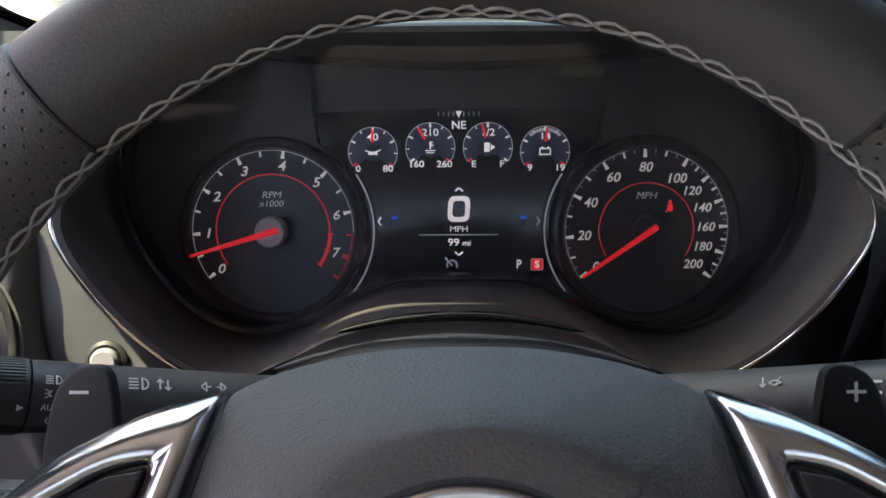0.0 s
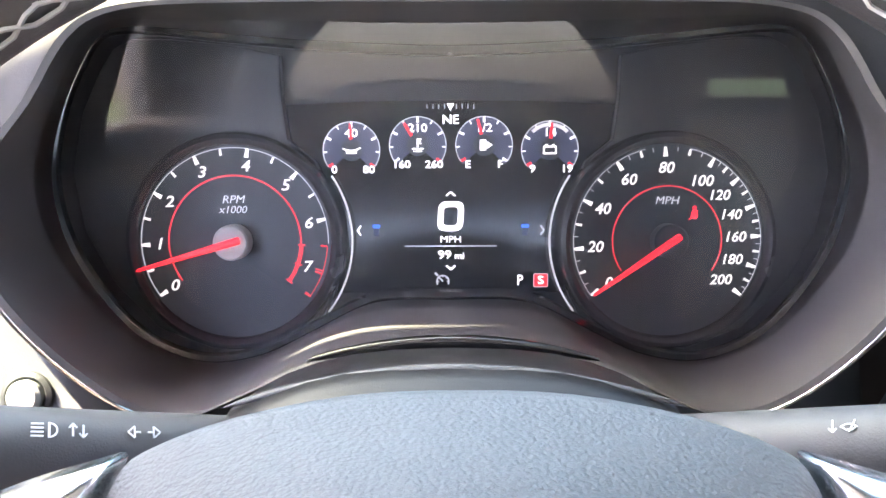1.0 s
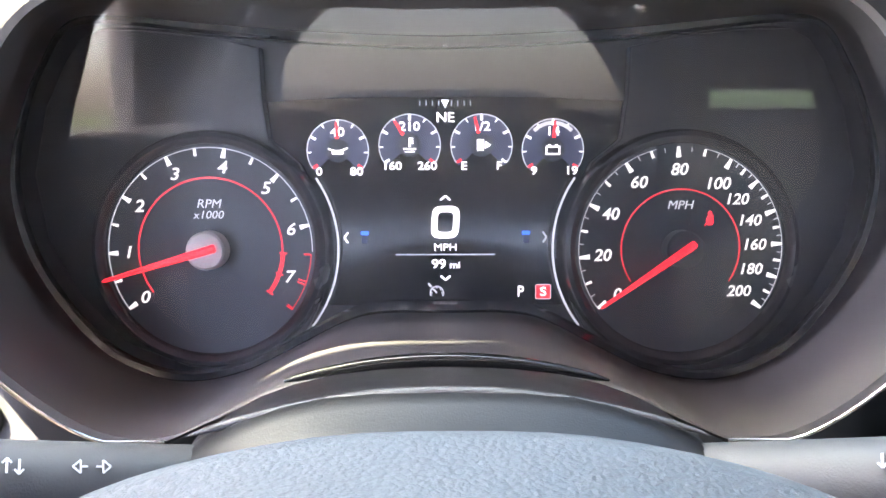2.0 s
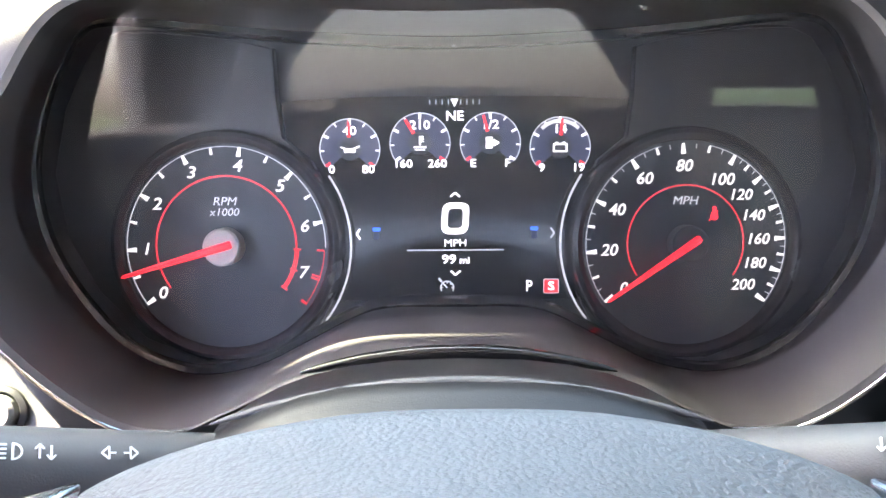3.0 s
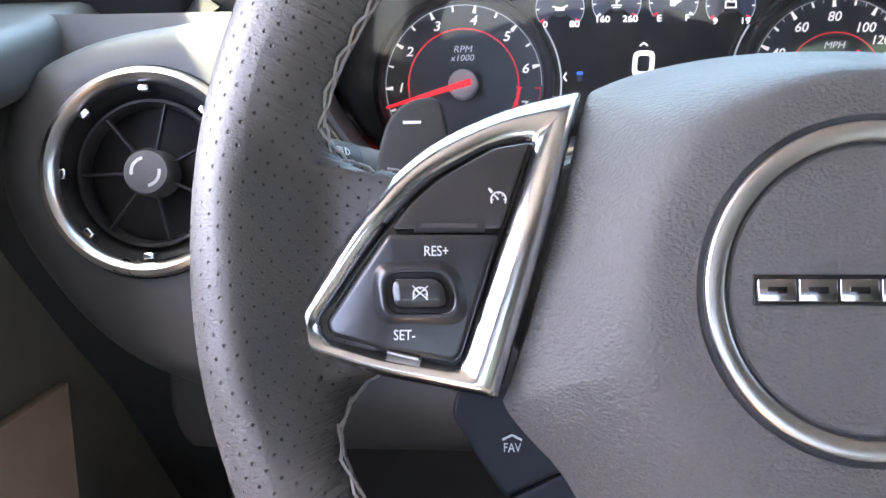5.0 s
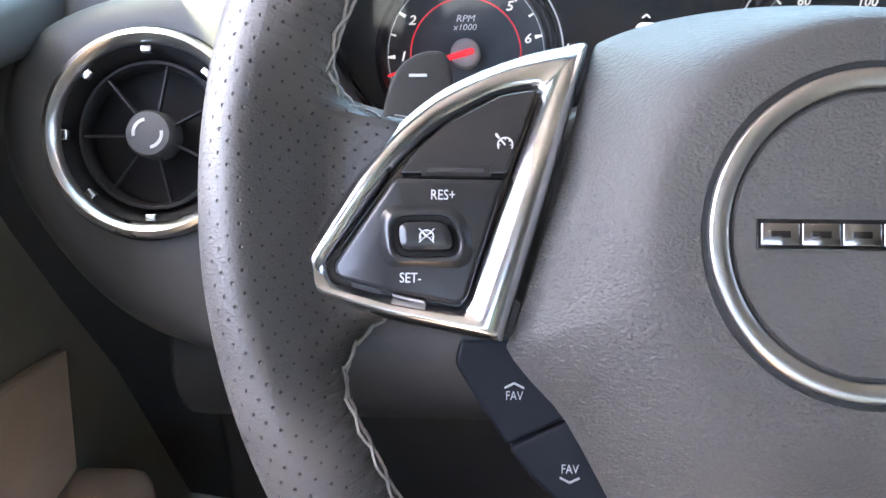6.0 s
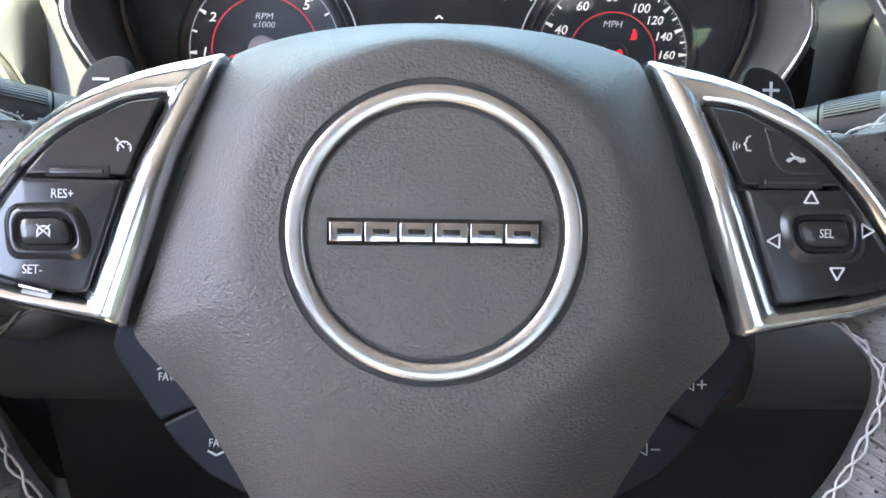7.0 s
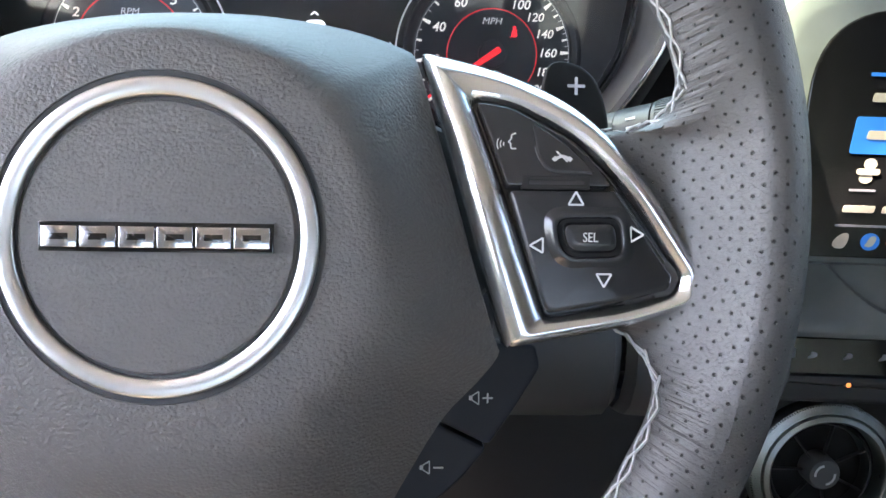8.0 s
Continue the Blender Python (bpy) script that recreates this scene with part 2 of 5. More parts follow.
def spline(pts, per=6, closed=False):
    """Catmull-Rom through points of any dimension."""
    P = [np.array(p, float) for p in pts]
    n = len(P)
    out = []
    for i in range(n if closed else n - 1):
        if closed:
            a, b, c, d = P[i - 1], P[i], P[(i + 1) % n], P[(i + 2) % n]
        else:
            a, b, c, d = P[max(i - 1, 0)], P[i], P[i + 1], P[min(i + 2, n - 1)]
        for k in range(per):
            t = k / per
            out.append(0.5 * (2 * b + (c - a) * t + (2 * a - 5 * b + 4 * c - d) * t * t + (3 * b - a - 3 * c + d) * t ** 3))
    if not closed:
        out.append(P[-1])
    return out


def chaikin(pts, times=2):
    P = [np.array(p, float) for p in pts]
    for _ in range(times):
        Q = []
        for i in range(len(P)):
            a, b = P[i], P[(i + 1) % len(P)]
            Q += [a * 0.75 + b * 0.25, a * 0.25 + b * 0.75]
        P = Q
    return P


def fillet(pts, r=0.001, n=4):
    """Rounds a loop's corners; r is one reach along the edges or one for each corner."""
    P = [np.array(p[:2], float) for p in pts]
    out = []
    for i, b in enumerate(P):
        a, c = P[i - 1], P[(i + 1) % len(P)]
        k = r[i] if isinstance(r, (list, tuple)) else r
        la, lc = np.linalg.norm(a - b), np.linalg.norm(c - b)
        p, q = b + (a - b) / la * min(k, 0.48 * la), b + (c - b) / lc * min(k, 0.48 * lc)
        for j in range(n + 1):
            t = j / n
            out.append((1 - t) ** 2 * p + 2 * t * (1 - t) * b + t * t * q)
    return out


def mirrored(half):
    """A closed loop from its right half, which runs from the middle round to the middle."""
    return list(half) + [(-p[0], *p[1:]) for p in reversed(half[1:-1])]


def loft(rows, closed=True, cap_first=False, cap_last=False, bm=None):
    """Skins rows of equally many points."""
    bm = bm or bmesh.new()
    V = [[bm.verts.new(tuple(float(x) for x in p)) for p in r] for r in rows]
    n = len(V[0])
    for r in range(len(V) - 1):
        for i in range(n if closed else n - 1):
            j = (i + 1) % n
            bm.faces.new((V[r][i], V[r][j], V[r + 1][j], V[r + 1][i]))
    if cap_first:
        bm.faces.new(V[0])
    if cap_last:
        bm.faces.new(list(reversed(V[-1])))
    return bm


def prism(outline, z0, z1, bevel=0.0006, height=None, shrink=0.0):
    """A flat piece with that outline, from z0 to z1, with a rounded front edge. height(x, y) lifts it."""
    P = [np.array(p[:2], float) for p in outline]
    n = len(P)
    area = sum(P[i][0] * P[(i + 1) % n][1] - P[(i + 1) % n][0] * P[i][1] for i in range(n))
    if area < 0:
        P.reverse()

    def inset(d):
        out = []
        for i in range(n):
            a, b, c = P[i - 1], P[i], P[(i + 1) % n]
            t1, t2 = b - a, c - b
            t1, t2 = t1 / (np.linalg.norm(t1) + 1e-9), t2 / (np.linalg.norm(t2) + 1e-9)
            k = np.array((-t1[1] - t2[1], t1[0] + t2[0]))
            s = max(np.linalg.norm(k), 0.5)
            out.append(b + k / s * d * min(2 / s, 1.4))
        return out

    h = height or (lambda x, y: 0.0)
    rows = []
    for d, z in ((0, z0), (0, z1 - bevel), (bevel * 0.3, z1 - bevel * 0.3), (bevel, z1), (bevel * 1.35, z1)):
        rows.append([(x, y, z + h(x, y)) for x, y in inset(d)])
    if height:
        last = inset(bevel * 1.35)
        c = np.mean(last, axis=0)
        for k in (0.8, 0.6, 0.4, 0.2, 0.02):
            rows.append([(x, y, z1 + h(x, y)) for x, y in (c + (p - c) * k for p in last)])
    return loft(rows, True, True, True)


def grid_plate(outline_fn, nu, nv):
    return loft([[outline_fn(i / (nu - 1), j / (nv - 1)) for i in range(nu)] for j in range(nv)], closed=False)


def lathe(profile, n=48, closed=False):
    """Turns (radius, z) about the z axis."""
    rows = [[(r * math.cos(2 * math.pi * i / n), r * math.sin(2 * math.pi * i / n), z) for i in range(n)] for r, z in profile]
    if closed:
        rows.append(rows[0])
        bm = loft(rows)
        bmesh.ops.remove_doubles(bm, verts=bm.verts, dist=1e-6)
        return bm
    return loft(rows, True)


def tube(path, radius, n=8, closed=False, flat=1.0):
    P = [np.array(p, float) for p in path]
    rows = []
    up = np.array((0.0, 0.0, 1.0))
    for i, p in enumerate(P):
        a = P[i - 1] if (closed or i > 0) else p
        b = P[(i + 1) % len(P)] if (closed or i < len(P) - 1) else p
        t = (b - a) / (np.linalg.norm(b - a) + 1e-12)
        s = np.cross(t, up)
        if np.linalg.norm(s) < 1e-4:
            s = np.cross(t, (1.0, 0, 0))
        s /= np.linalg.norm(s)
        q = np.cross(s, t)
        r = radius(i / (len(P) - 1)) if callable(radius) else radius
        rows.append([p + r * (math.cos(2 * math.pi * k / n) * s + flat * math.sin(2 * math.pi * k / n) * q) for k in range(n)])
    if closed:
        rows.append(rows[0])
        bm = loft(rows)
        bmesh.ops.remove_doubles(bm, verts=bm.verts, dist=1e-7)
        return bm
    return loft(rows, True, True, True)


def box(x0, x1, y0, y1, z0, z1, bevel=0.0):
    bm = bmesh.new()
    bmesh.ops.create_cube(bm, size=1, matrix=Matrix.Translation(((x0 + x1) / 2, (y0 + y1) / 2, (z0 + z1) / 2)) @ Matrix.Diagonal((x1 - x0, y1 - y0, z1 - z0, 1)))
    if bevel:
        bmesh.ops.bevel(bm, geom=bm.edges[:], offset=bevel, segments=3, profile=0.5, affect="EDGES")
    return bm


def join(*bms):
    first = bms[0]
    for b in bms[1:]:
        me = bpy.data.meshes.new("tmp")
        b.to_mesh(me)
        first.from_mesh(me)
        bpy.data.meshes.remove(me)
        b.free()
    return first


def ring_arc(r0, r1, a0, a1, z, thick=0.0003, n=40, cx=0.0, cy=0.0):
    """A flat band between two radii and two angles in degrees."""
    rows = []
    for i in range(n + 1):
        a = radians(a0 + (a1 - a0) * i / n)
        c, s = math.cos(a), math.sin(a)
        rows.append([(cx + r0 * c, cy + r0 * s, z), (cx + r1 * c, cy + r1 * s, z), (cx + r1 * c, cy + r1 * s, z + thick), (cx + r0 * c, cy + r0 * s, z + thick)])
    return loft(rows, True, True, True)


def bar(x0, y0, x1, y1, width, z, thick=0.0003, width2=None):
    d = np.array((x1 - x0, y1 - y0))
    d = d / np.linalg.norm(d)
    k = np.array((-d[1], d[0])) / 2
    a, b = np.array((x0, y0)), np.array((x1, y1))
    w2 = width if width2 is None else width2
    return prism([a + k * width, a - k * width, b - k * w2, b + k * w2], z, z + thick, thick * 0.2)


def lettering(name, text, size, parent, x, y, z, mat, shear=0.0, stretch=1.0, bold=0.0, spin=0.0, lift=None):
    """Raised writing, centred at x, y, in the built-in font."""
    c = bpy.data.curves.new("letters", "FONT")
    c.body, c.size, c.shear, c.offset = text, size, shear, bold * size
    c.align_x, c.align_y = "CENTER", "CENTER"
    c.extrude, c.resolution_u = 0.00012, 3
    o = new("letters", c)
    me = bpy.data.meshes.new_from_object(o.evaluated_get(bpy.context.evaluated_depsgraph_get()))
    bpy.data.objects.remove(o)
    bpy.data.curves.remove(c)
    me.materials.clear()
    me.materials.append(M[mat])
    ob = new(name, me)
    ob.parent = parent
    ob.matrix_local = Matrix.Translation((x, y, z)) @ pose(0, 0, 0, 0, 0, spin) @ Matrix.Diagonal((stretch, 1, 1, 1))
    return ob


# ---- the cabin that closes the place ----
def cabin():
    floor = part("floor", box(-0.52, 1.2, -1.5, 1.1, 0.12, 0.16), "carpet")
    tagged(floor, "dark grey carpeted car floor in the footwell", "floor", kind="structure")
    # unseen front outline is cut to shade the wheel and let sun onto the shoulder
    roof = part("ceiling", prism([(-0.56, -1.5), (1.18, -1.5), (1.18, 0.33), (1.08, 0.352), (1.0, 0.395), (0.70, 0.425), (0.30, 0.435), (-0.10, 0.425), (-0.36, 0.412), (-0.455, 0.403), (-0.492, 0.378), (-0.515, 0.345), (-0.56, 0.338)], 1.40, 1.43, 0.004), "lining")
    tagged(roof, "dark grey cloth roof lining, its unseen front edge cut to shape the sunlight", "ceiling", kind="structure")
    rear = part("wall_rear", join(box(-0.52, 1.2, -1.54, -1.5, 0.12, 0.95), box(0.56, 0.76, -1.54, -1.5, 0.952, 1.40), box(0.76, 1.2, -1.54, -1.5, 0.990, 1.40), box(1.08, 1.2, -1.54, -1.5, 0.952, 0.990), box(-0.52, -0.45, -1.54, -1.5, 0.952, 1.40)), "lining")
    tagged(rear, "pale fabric rear wall round the rear window", "wall", kind="structure")
    pane = part("window_1", box(-0.448, 0.558, -1.524, -1.519, 0.953, 1.398), "tinted")
    tagged(pane, "dark tinted rear window glass", "window", kind="structure")
    # made-up slit in the rear wall, there for the bright streak mirrored in the lens
    slit = part("window_3", box(0.762, 1.078, -1.524, -1.519, 0.953, 0.988), "windscreen")
    tagged(slit, "added low slit of pale glass that puts a bright strip into the lens reflection", "window", kind="structure")
    # out of view; the tint is added to darken the right grip
    passenger = part("window_4", box(1.150, 1.155, -0.178, 1.0, 0.972, 1.398), "tinted")
    tagged(passenger, "unseen passenger window pane, tinted to dim the light from the right", "window", kind="structure")
    front = part("wall_front", box(-0.52, 1.2, 1.06, 1.1, 0.12, 0.90), "dark")
    tagged(front, "black firewall behind the dashboard", "wall", kind="structure")
    left = part("wall_left", box(-0.52, -0.46, -1.5, 1.06, 0.16, 0.90, 0.02), "door_card")
    tagged(left, "olive grey vinyl driver's door panel", "wall", kind="structure")
    # unseen blocks sized to hold back sun and sky at the driver's window
    side = part("pillar_side", join(box(-0.51, -0.47, -1.50, 0.338, 1.28, 1.40, 0.005), box(-0.51, -0.47, -1.50, -0.45, 0.902, 1.28, 0.005)), "lining")
    tagged(side, "unseen pale grey blocks in place of the door frame, limiting light from the left", "door frame", kind="structure")
    # the upper box is added out of view to narrow the light from the right
    right = part("wall_right", join(box(1.12, 1.20, -1.5, 1.06, 0.16, 0.97, 0.02), box(1.12, 1.18, -1.50, -0.18, 0.972, 1.40, 0.005)), "door")
    tagged(right, "dark vinyl passenger door with an added upper block against side light", "wall", kind="structure")
    for name, x in (("pillar_left", -0.614), ("pillar_right", 1.21)):
        p = part(name, tube(spline([(x, 1.00, 0.93), (x, 0.78, 1.15), (x, 0.62, 1.30), (x, 0.50, 1.385), (x, 0.34, 1.418)], 4), 0.050, 14, flat=0.6), "plastic")
        tagged(p, "grey plastic windscreen pillar trim", "pillar", kind="structure")
    def screen(a, b):
        x = -0.575 + 1.755 * a
        bow = 1 - ((x - 0.30) / 0.90) ** 2
        return (x, 1.0 + 0.045 * bow + (0.352 - 1.0 + 0.045 * bow) * b, 0.925 + 0.49 * b + 0.012 * math.sin(math.pi * b))

    glass = part("window_2", grid_plate(screen, 20, 10), "windscreen")
    tagged(glass, "pale green tinted windscreen glass", "windscreen", kind="structure")
    sail = part("sail_panel", prism(fillet([(0.272, 0.90), (0.90, 0.90), (0.93, 0.912), (0.86, 0.938), (0.79, 0.963), (0.62, 1.08), (0.46, 1.18), (0.272, 1.20)], 0.006), 0, 0.012, 0.004), "door")
    sail.matrix_world = Matrix(((0, 0, 1, -0.470), (1, 0, 0, 0), (0, 1, 0, 0), (0, 0, 0, 1)))
    tagged(sail, "dark grey panel at the foot of the windscreen pillar", "pillar trim", kind="structure")
    part("window_seal", tube([(0.94, 0.912, 0.010), (0.86, 0.940, 0.010), (0.79, 0.965, 0.010), (0.62, 1.082, 0.010), (0.46, 1.182, 0.010)], 0.005, 8), "gloss", sail, "black rubber window seal")
    ground = part("ground", grid_plate(lambda a, b: (-400 + 800 * a, -400 + 800 * b, -0.30), 9, 9), "grass", smooth=False)
    tagged(ground, "green lawn outside the car", "ground", kind="structure")
    drive = part("pavement", box(-6.5, 6.5, -9, 7.5, -0.36, -0.28, 0.02), "concrete")
    tagged(drive, "grey concrete driveway under the car", "pavement", kind="structure")


cabin()

# ---- frames of the two tilted assemblies ----
WHEEL = plane_frame((0, 0.1145, 0.892), 26.5)
CLUSTER = plane_frame((0, 0.4622, 0.8642), 18)


# ---- steering wheel ----
def rim_rows():
    """Rows of the leather rim from twelve o'clock down the right side: inner point, outer point, inner depth."""
    cy = 0.014
    K = []
    for f, r in ((90, 0.1545), (80, 0.1545), (70, 0.1540), (60, 0.1532), (50, 0.1523), (40, 0.1515), (30, 0.1520)):
        a = radians(f)
        K.append((r * math.cos(a), cy + r * math.sin(a), f, -0.010))
    K += [(0.1438, 0.0698, 21, -0.010), (0.1500, 0.0560, 17, -0.012), (0.1518, 0.0470, 14, -0.016), (0.1485, 0.0395, 11, -0.024),
          (0.1380, 0.0350, 7.5, -0.030), (0.1260, 0.0350, 4.5, -0.034), (0.1170, 0.0280, 2, -0.035), (0.1170, 0.0000, -5, -0.035),
          (0.1230, -0.0200, -10, -0.034), (0.1366, -0.0262, -13, -0.034), (0.1440, -0.0325, -16, -0.030), (0.1474, -0.0423, -20, -0.022),
          (0.1440, -0.0525, -25, -0.014), (0.1371, -0.0644, -30, -0.010), (0.1304, -0.0764, -35, -0.010)]
    for f in (-43, -52, -61, -70, -80, -90):
        a = radians(f)
        K.append((0.1585 * math.cos(a), cy + 0.1585 * math.sin(a), f, -0.010))
    rows = []
    for x, y, f, w in spline(K, 5):
        a = radians(f)
        ro = 0.1900 + 0.0025 * max(0.0, -math.sin(a))
        rows.append((np.array((x, y)), np.array((ro * math.cos(a), cy + ro * math.sin(a))), w, f))
    return rows


def smooth(t):
    t = min(max(t, 0.0), 1.0)
    return t * t * (3 - 2 * t)


def rim_section(pi, po, wi, side):
    """The closed section of the rim between the inner and the outer point."""
    width = np.linalg.norm(po - pi)
    way = (po - pi) / width
    r = min(0.0172, width / 2)
    ds = [r * (1 - math.cos(radians(a))) for a in (0, 15, 30, 45, 60, 75, 90)]
    mid = [r + (width - 2 * r) * k / 11 for k in range(1, 11)]
    ds = ds + mid + [width - d for d in reversed(ds)]

    def point(d, s):
        e = min(d, width - d, r)
        h = 0.0168 * math.sqrt(max(0.0, 1 - (1 - e / r) ** 2))
        w = -0.010 + (wi + 0.010) * smooth((width - d - 0.013) / 0.028)
        p = pi + way * d
        return (side * p[0], p[1], w + s * h)

    return [point(d, 1) for d in ds] + [point(d, -1) for d in reversed(ds[1:-1])]


def rim_piece(name, rows, side, mat, wheel, label):
    secs = [rim_section(pi, po, wi, s if isinstance(side, list) else side) for (pi, po, wi, f), s in zip(rows, side if isinstance(side, list) else [0] * len(rows))]
    bm = loft(secs, True, True, True)
    n = len(secs[0])
    # metres along and across the leather
    along = [0.0]
    for a, b in zip(rows, rows[1:]):
        along.append(along[-1] + np.linalg.norm((b[0] * 0.3 + b[1] * 0.7) - (a[0] * 0.3 + a[1] * 0.7)))
    uv = bm.loops.layers.uv.new("edge")
    holes = bm.loops.layers.uv.new("holes")
    outer = (n + 2) // 2 - 1
    bm.verts.ensure_lookup_table()
    bm.verts.index_update()
    # the leather is gathered where it turns into the spokes
    gather = bm.verts.layers.float.new("gather")
    for v in bm.verts:
        f = rows[v.index // n][3]
        v[gather] = 0.12 + 0.88 * max(smooth(1 - abs(f - 16) / 22), smooth(1 - abs(f + 24) / 24))
    across = []
    for s in secs:
        c = [0.0]
        for a, b in zip(s, s[1:]):
            c.append(c[-1] + math.dist(a, b))
        across.append(c)
    for f in bm.faces:
        if len(f.verts) > 4:
            continue
        cols = [v.index % n for v in f.verts]
        for lo in f.loops:
            r, k = divmod(lo.vert.index, n)
            x = across[r][k]
            if k == 0 and max(cols) == n - 1:
                x = across[r][-1] + 0.003
            lo[uv].uv = (along[r], x)
            v = lo.vert.co
            lo[holes].uv = (0.174 * math.atan2(v.y - 0.014, abs(v.x)), across[r][outer] - x)
    return part(name, bm, mat, wheel, label)


def pad_height(x, y):
    """The wheel's switch pads bend back towards their top."""
    return -0.013 - 7.2 * max(0.0, y - 0.01) ** 2


CHROME_OUT = [(0.0735, 0.0630), (0.0970, 0.0568), (0.1180, 0.0468), (0.1322, 0.0347), (0.1452, 0.0172), (0.1617, -0.0092), (0.1602, -0.0186), (0.1360, -0.0262), (0.1007, -0.0326), (0.0869, 0.0150)]
CHROME_IN = [(0.0893, 0.0454), (0.1022, 0.0432), (0.1190, 0.0334), (0.1266, 0.0266), (0.1345, 0.0175), (0.1533, -0.0098), (0.1513, -0.0150), (0.1360, -0.0188), (0.1128, -0.0228), (0.0992, 0.0155)]
ROUND_OUT = [0.0030, 0.010, 0.010, 0.009, 0.009, 0.004, 0.004, 0.008, 0.0015, 0.010]
ROUND_IN = [0.0032, 0.006, 0.006, 0.006, 0.008, 0.0025, 0.0025, 0.008, 0.0022, 0.008]


def chrome_bezel(wheel, s):
    O, I = fillet(CHROME_OUT, ROUND_OUT, 5), fillet(CHROME_IN, ROUND_IN, 5)

    def row(t, z):
        out = []
        for o, i in zip(O, I):
            p = o + (i - o) * t
            out.append((s * p[0], p[1], pad_height(p[0], p[1]) + z))
        return out

    rows = [row(t, z) for t, z in ((-0.03, -0.014), (0.0, -0.0046), (0.03, -0.0030), (0.09, -0.0014), (0.18, -0.0001), (0.30, 0.0009), (0.42, 0.0014), (0.52, 0.0014), (0.62, 0.0010), (0.76, 0.0000), (0.87, -0.0010), (0.94, -0.0020), (0.99, -0.0034), (1.02, -0.009))]
    return part("spoke_bezel", loft(rows, True), "chrome", wheel, "bright chrome bezel round the switch pad")


def glyph_cruise(z, cx, cy, r, struck=False):
    b = [ring_arc(r * 0.82, r, -30, 210, z, 0.0002, 18, cx, cy), bar(cx, cy, cx - r * 0.5, cy + r * 0.55, r * 0.2, z, 0.0002)]
    for a in (0, 45, 90, 135, 180):
        k = radians(a)
        b.append(bar(cx + r * 0.6 * math.cos(k), cy + r * 0.6 * math.sin(k), cx + r * 0.85 * math.cos(k), cy + r * 0.85 * math.sin(k), r * 0.14, z, 0.0002))
    if struck:
        b.append(bar(cx - r, cy - r * 0.7, cx + r, cy + r * 1.1, r * 0.13, z, 0.0002))
        b.append(bar(cx - r, cy + r * 1.1, cx + r, cy - r * 0.7, r * 0.13, z, 0.0002))
    else:
        b.append(bar(cx - r * 1.2, cy + r * 1.35, cx - r * 0.75, cy + r * 0.85, r * 0.3, z, 0.0002))
    return join(*b)


def glyph_triangle(z, cx, cy, r, a):
    P = [(cx + r * math.cos(radians(a + k)), cy + r * math.sin(radians(a + k))) for k in (0, 120, 240)]
    return join(*[bar(*P[i], *P[(i + 1) % 3], r * 0.22, z, 0.0002) for i in range(3)])


def placed_glyph(name, bm, parent, lift):
    for v in bm.verts:
        v.co.z += lift
    return part(name, bm, "print", parent, smooth=False)


def stroke(points, width, z):
    """A thin printed line through points."""
    return [bar(*p, *q, width, z, 0.0002) for p, q in zip(points, points[1:])]


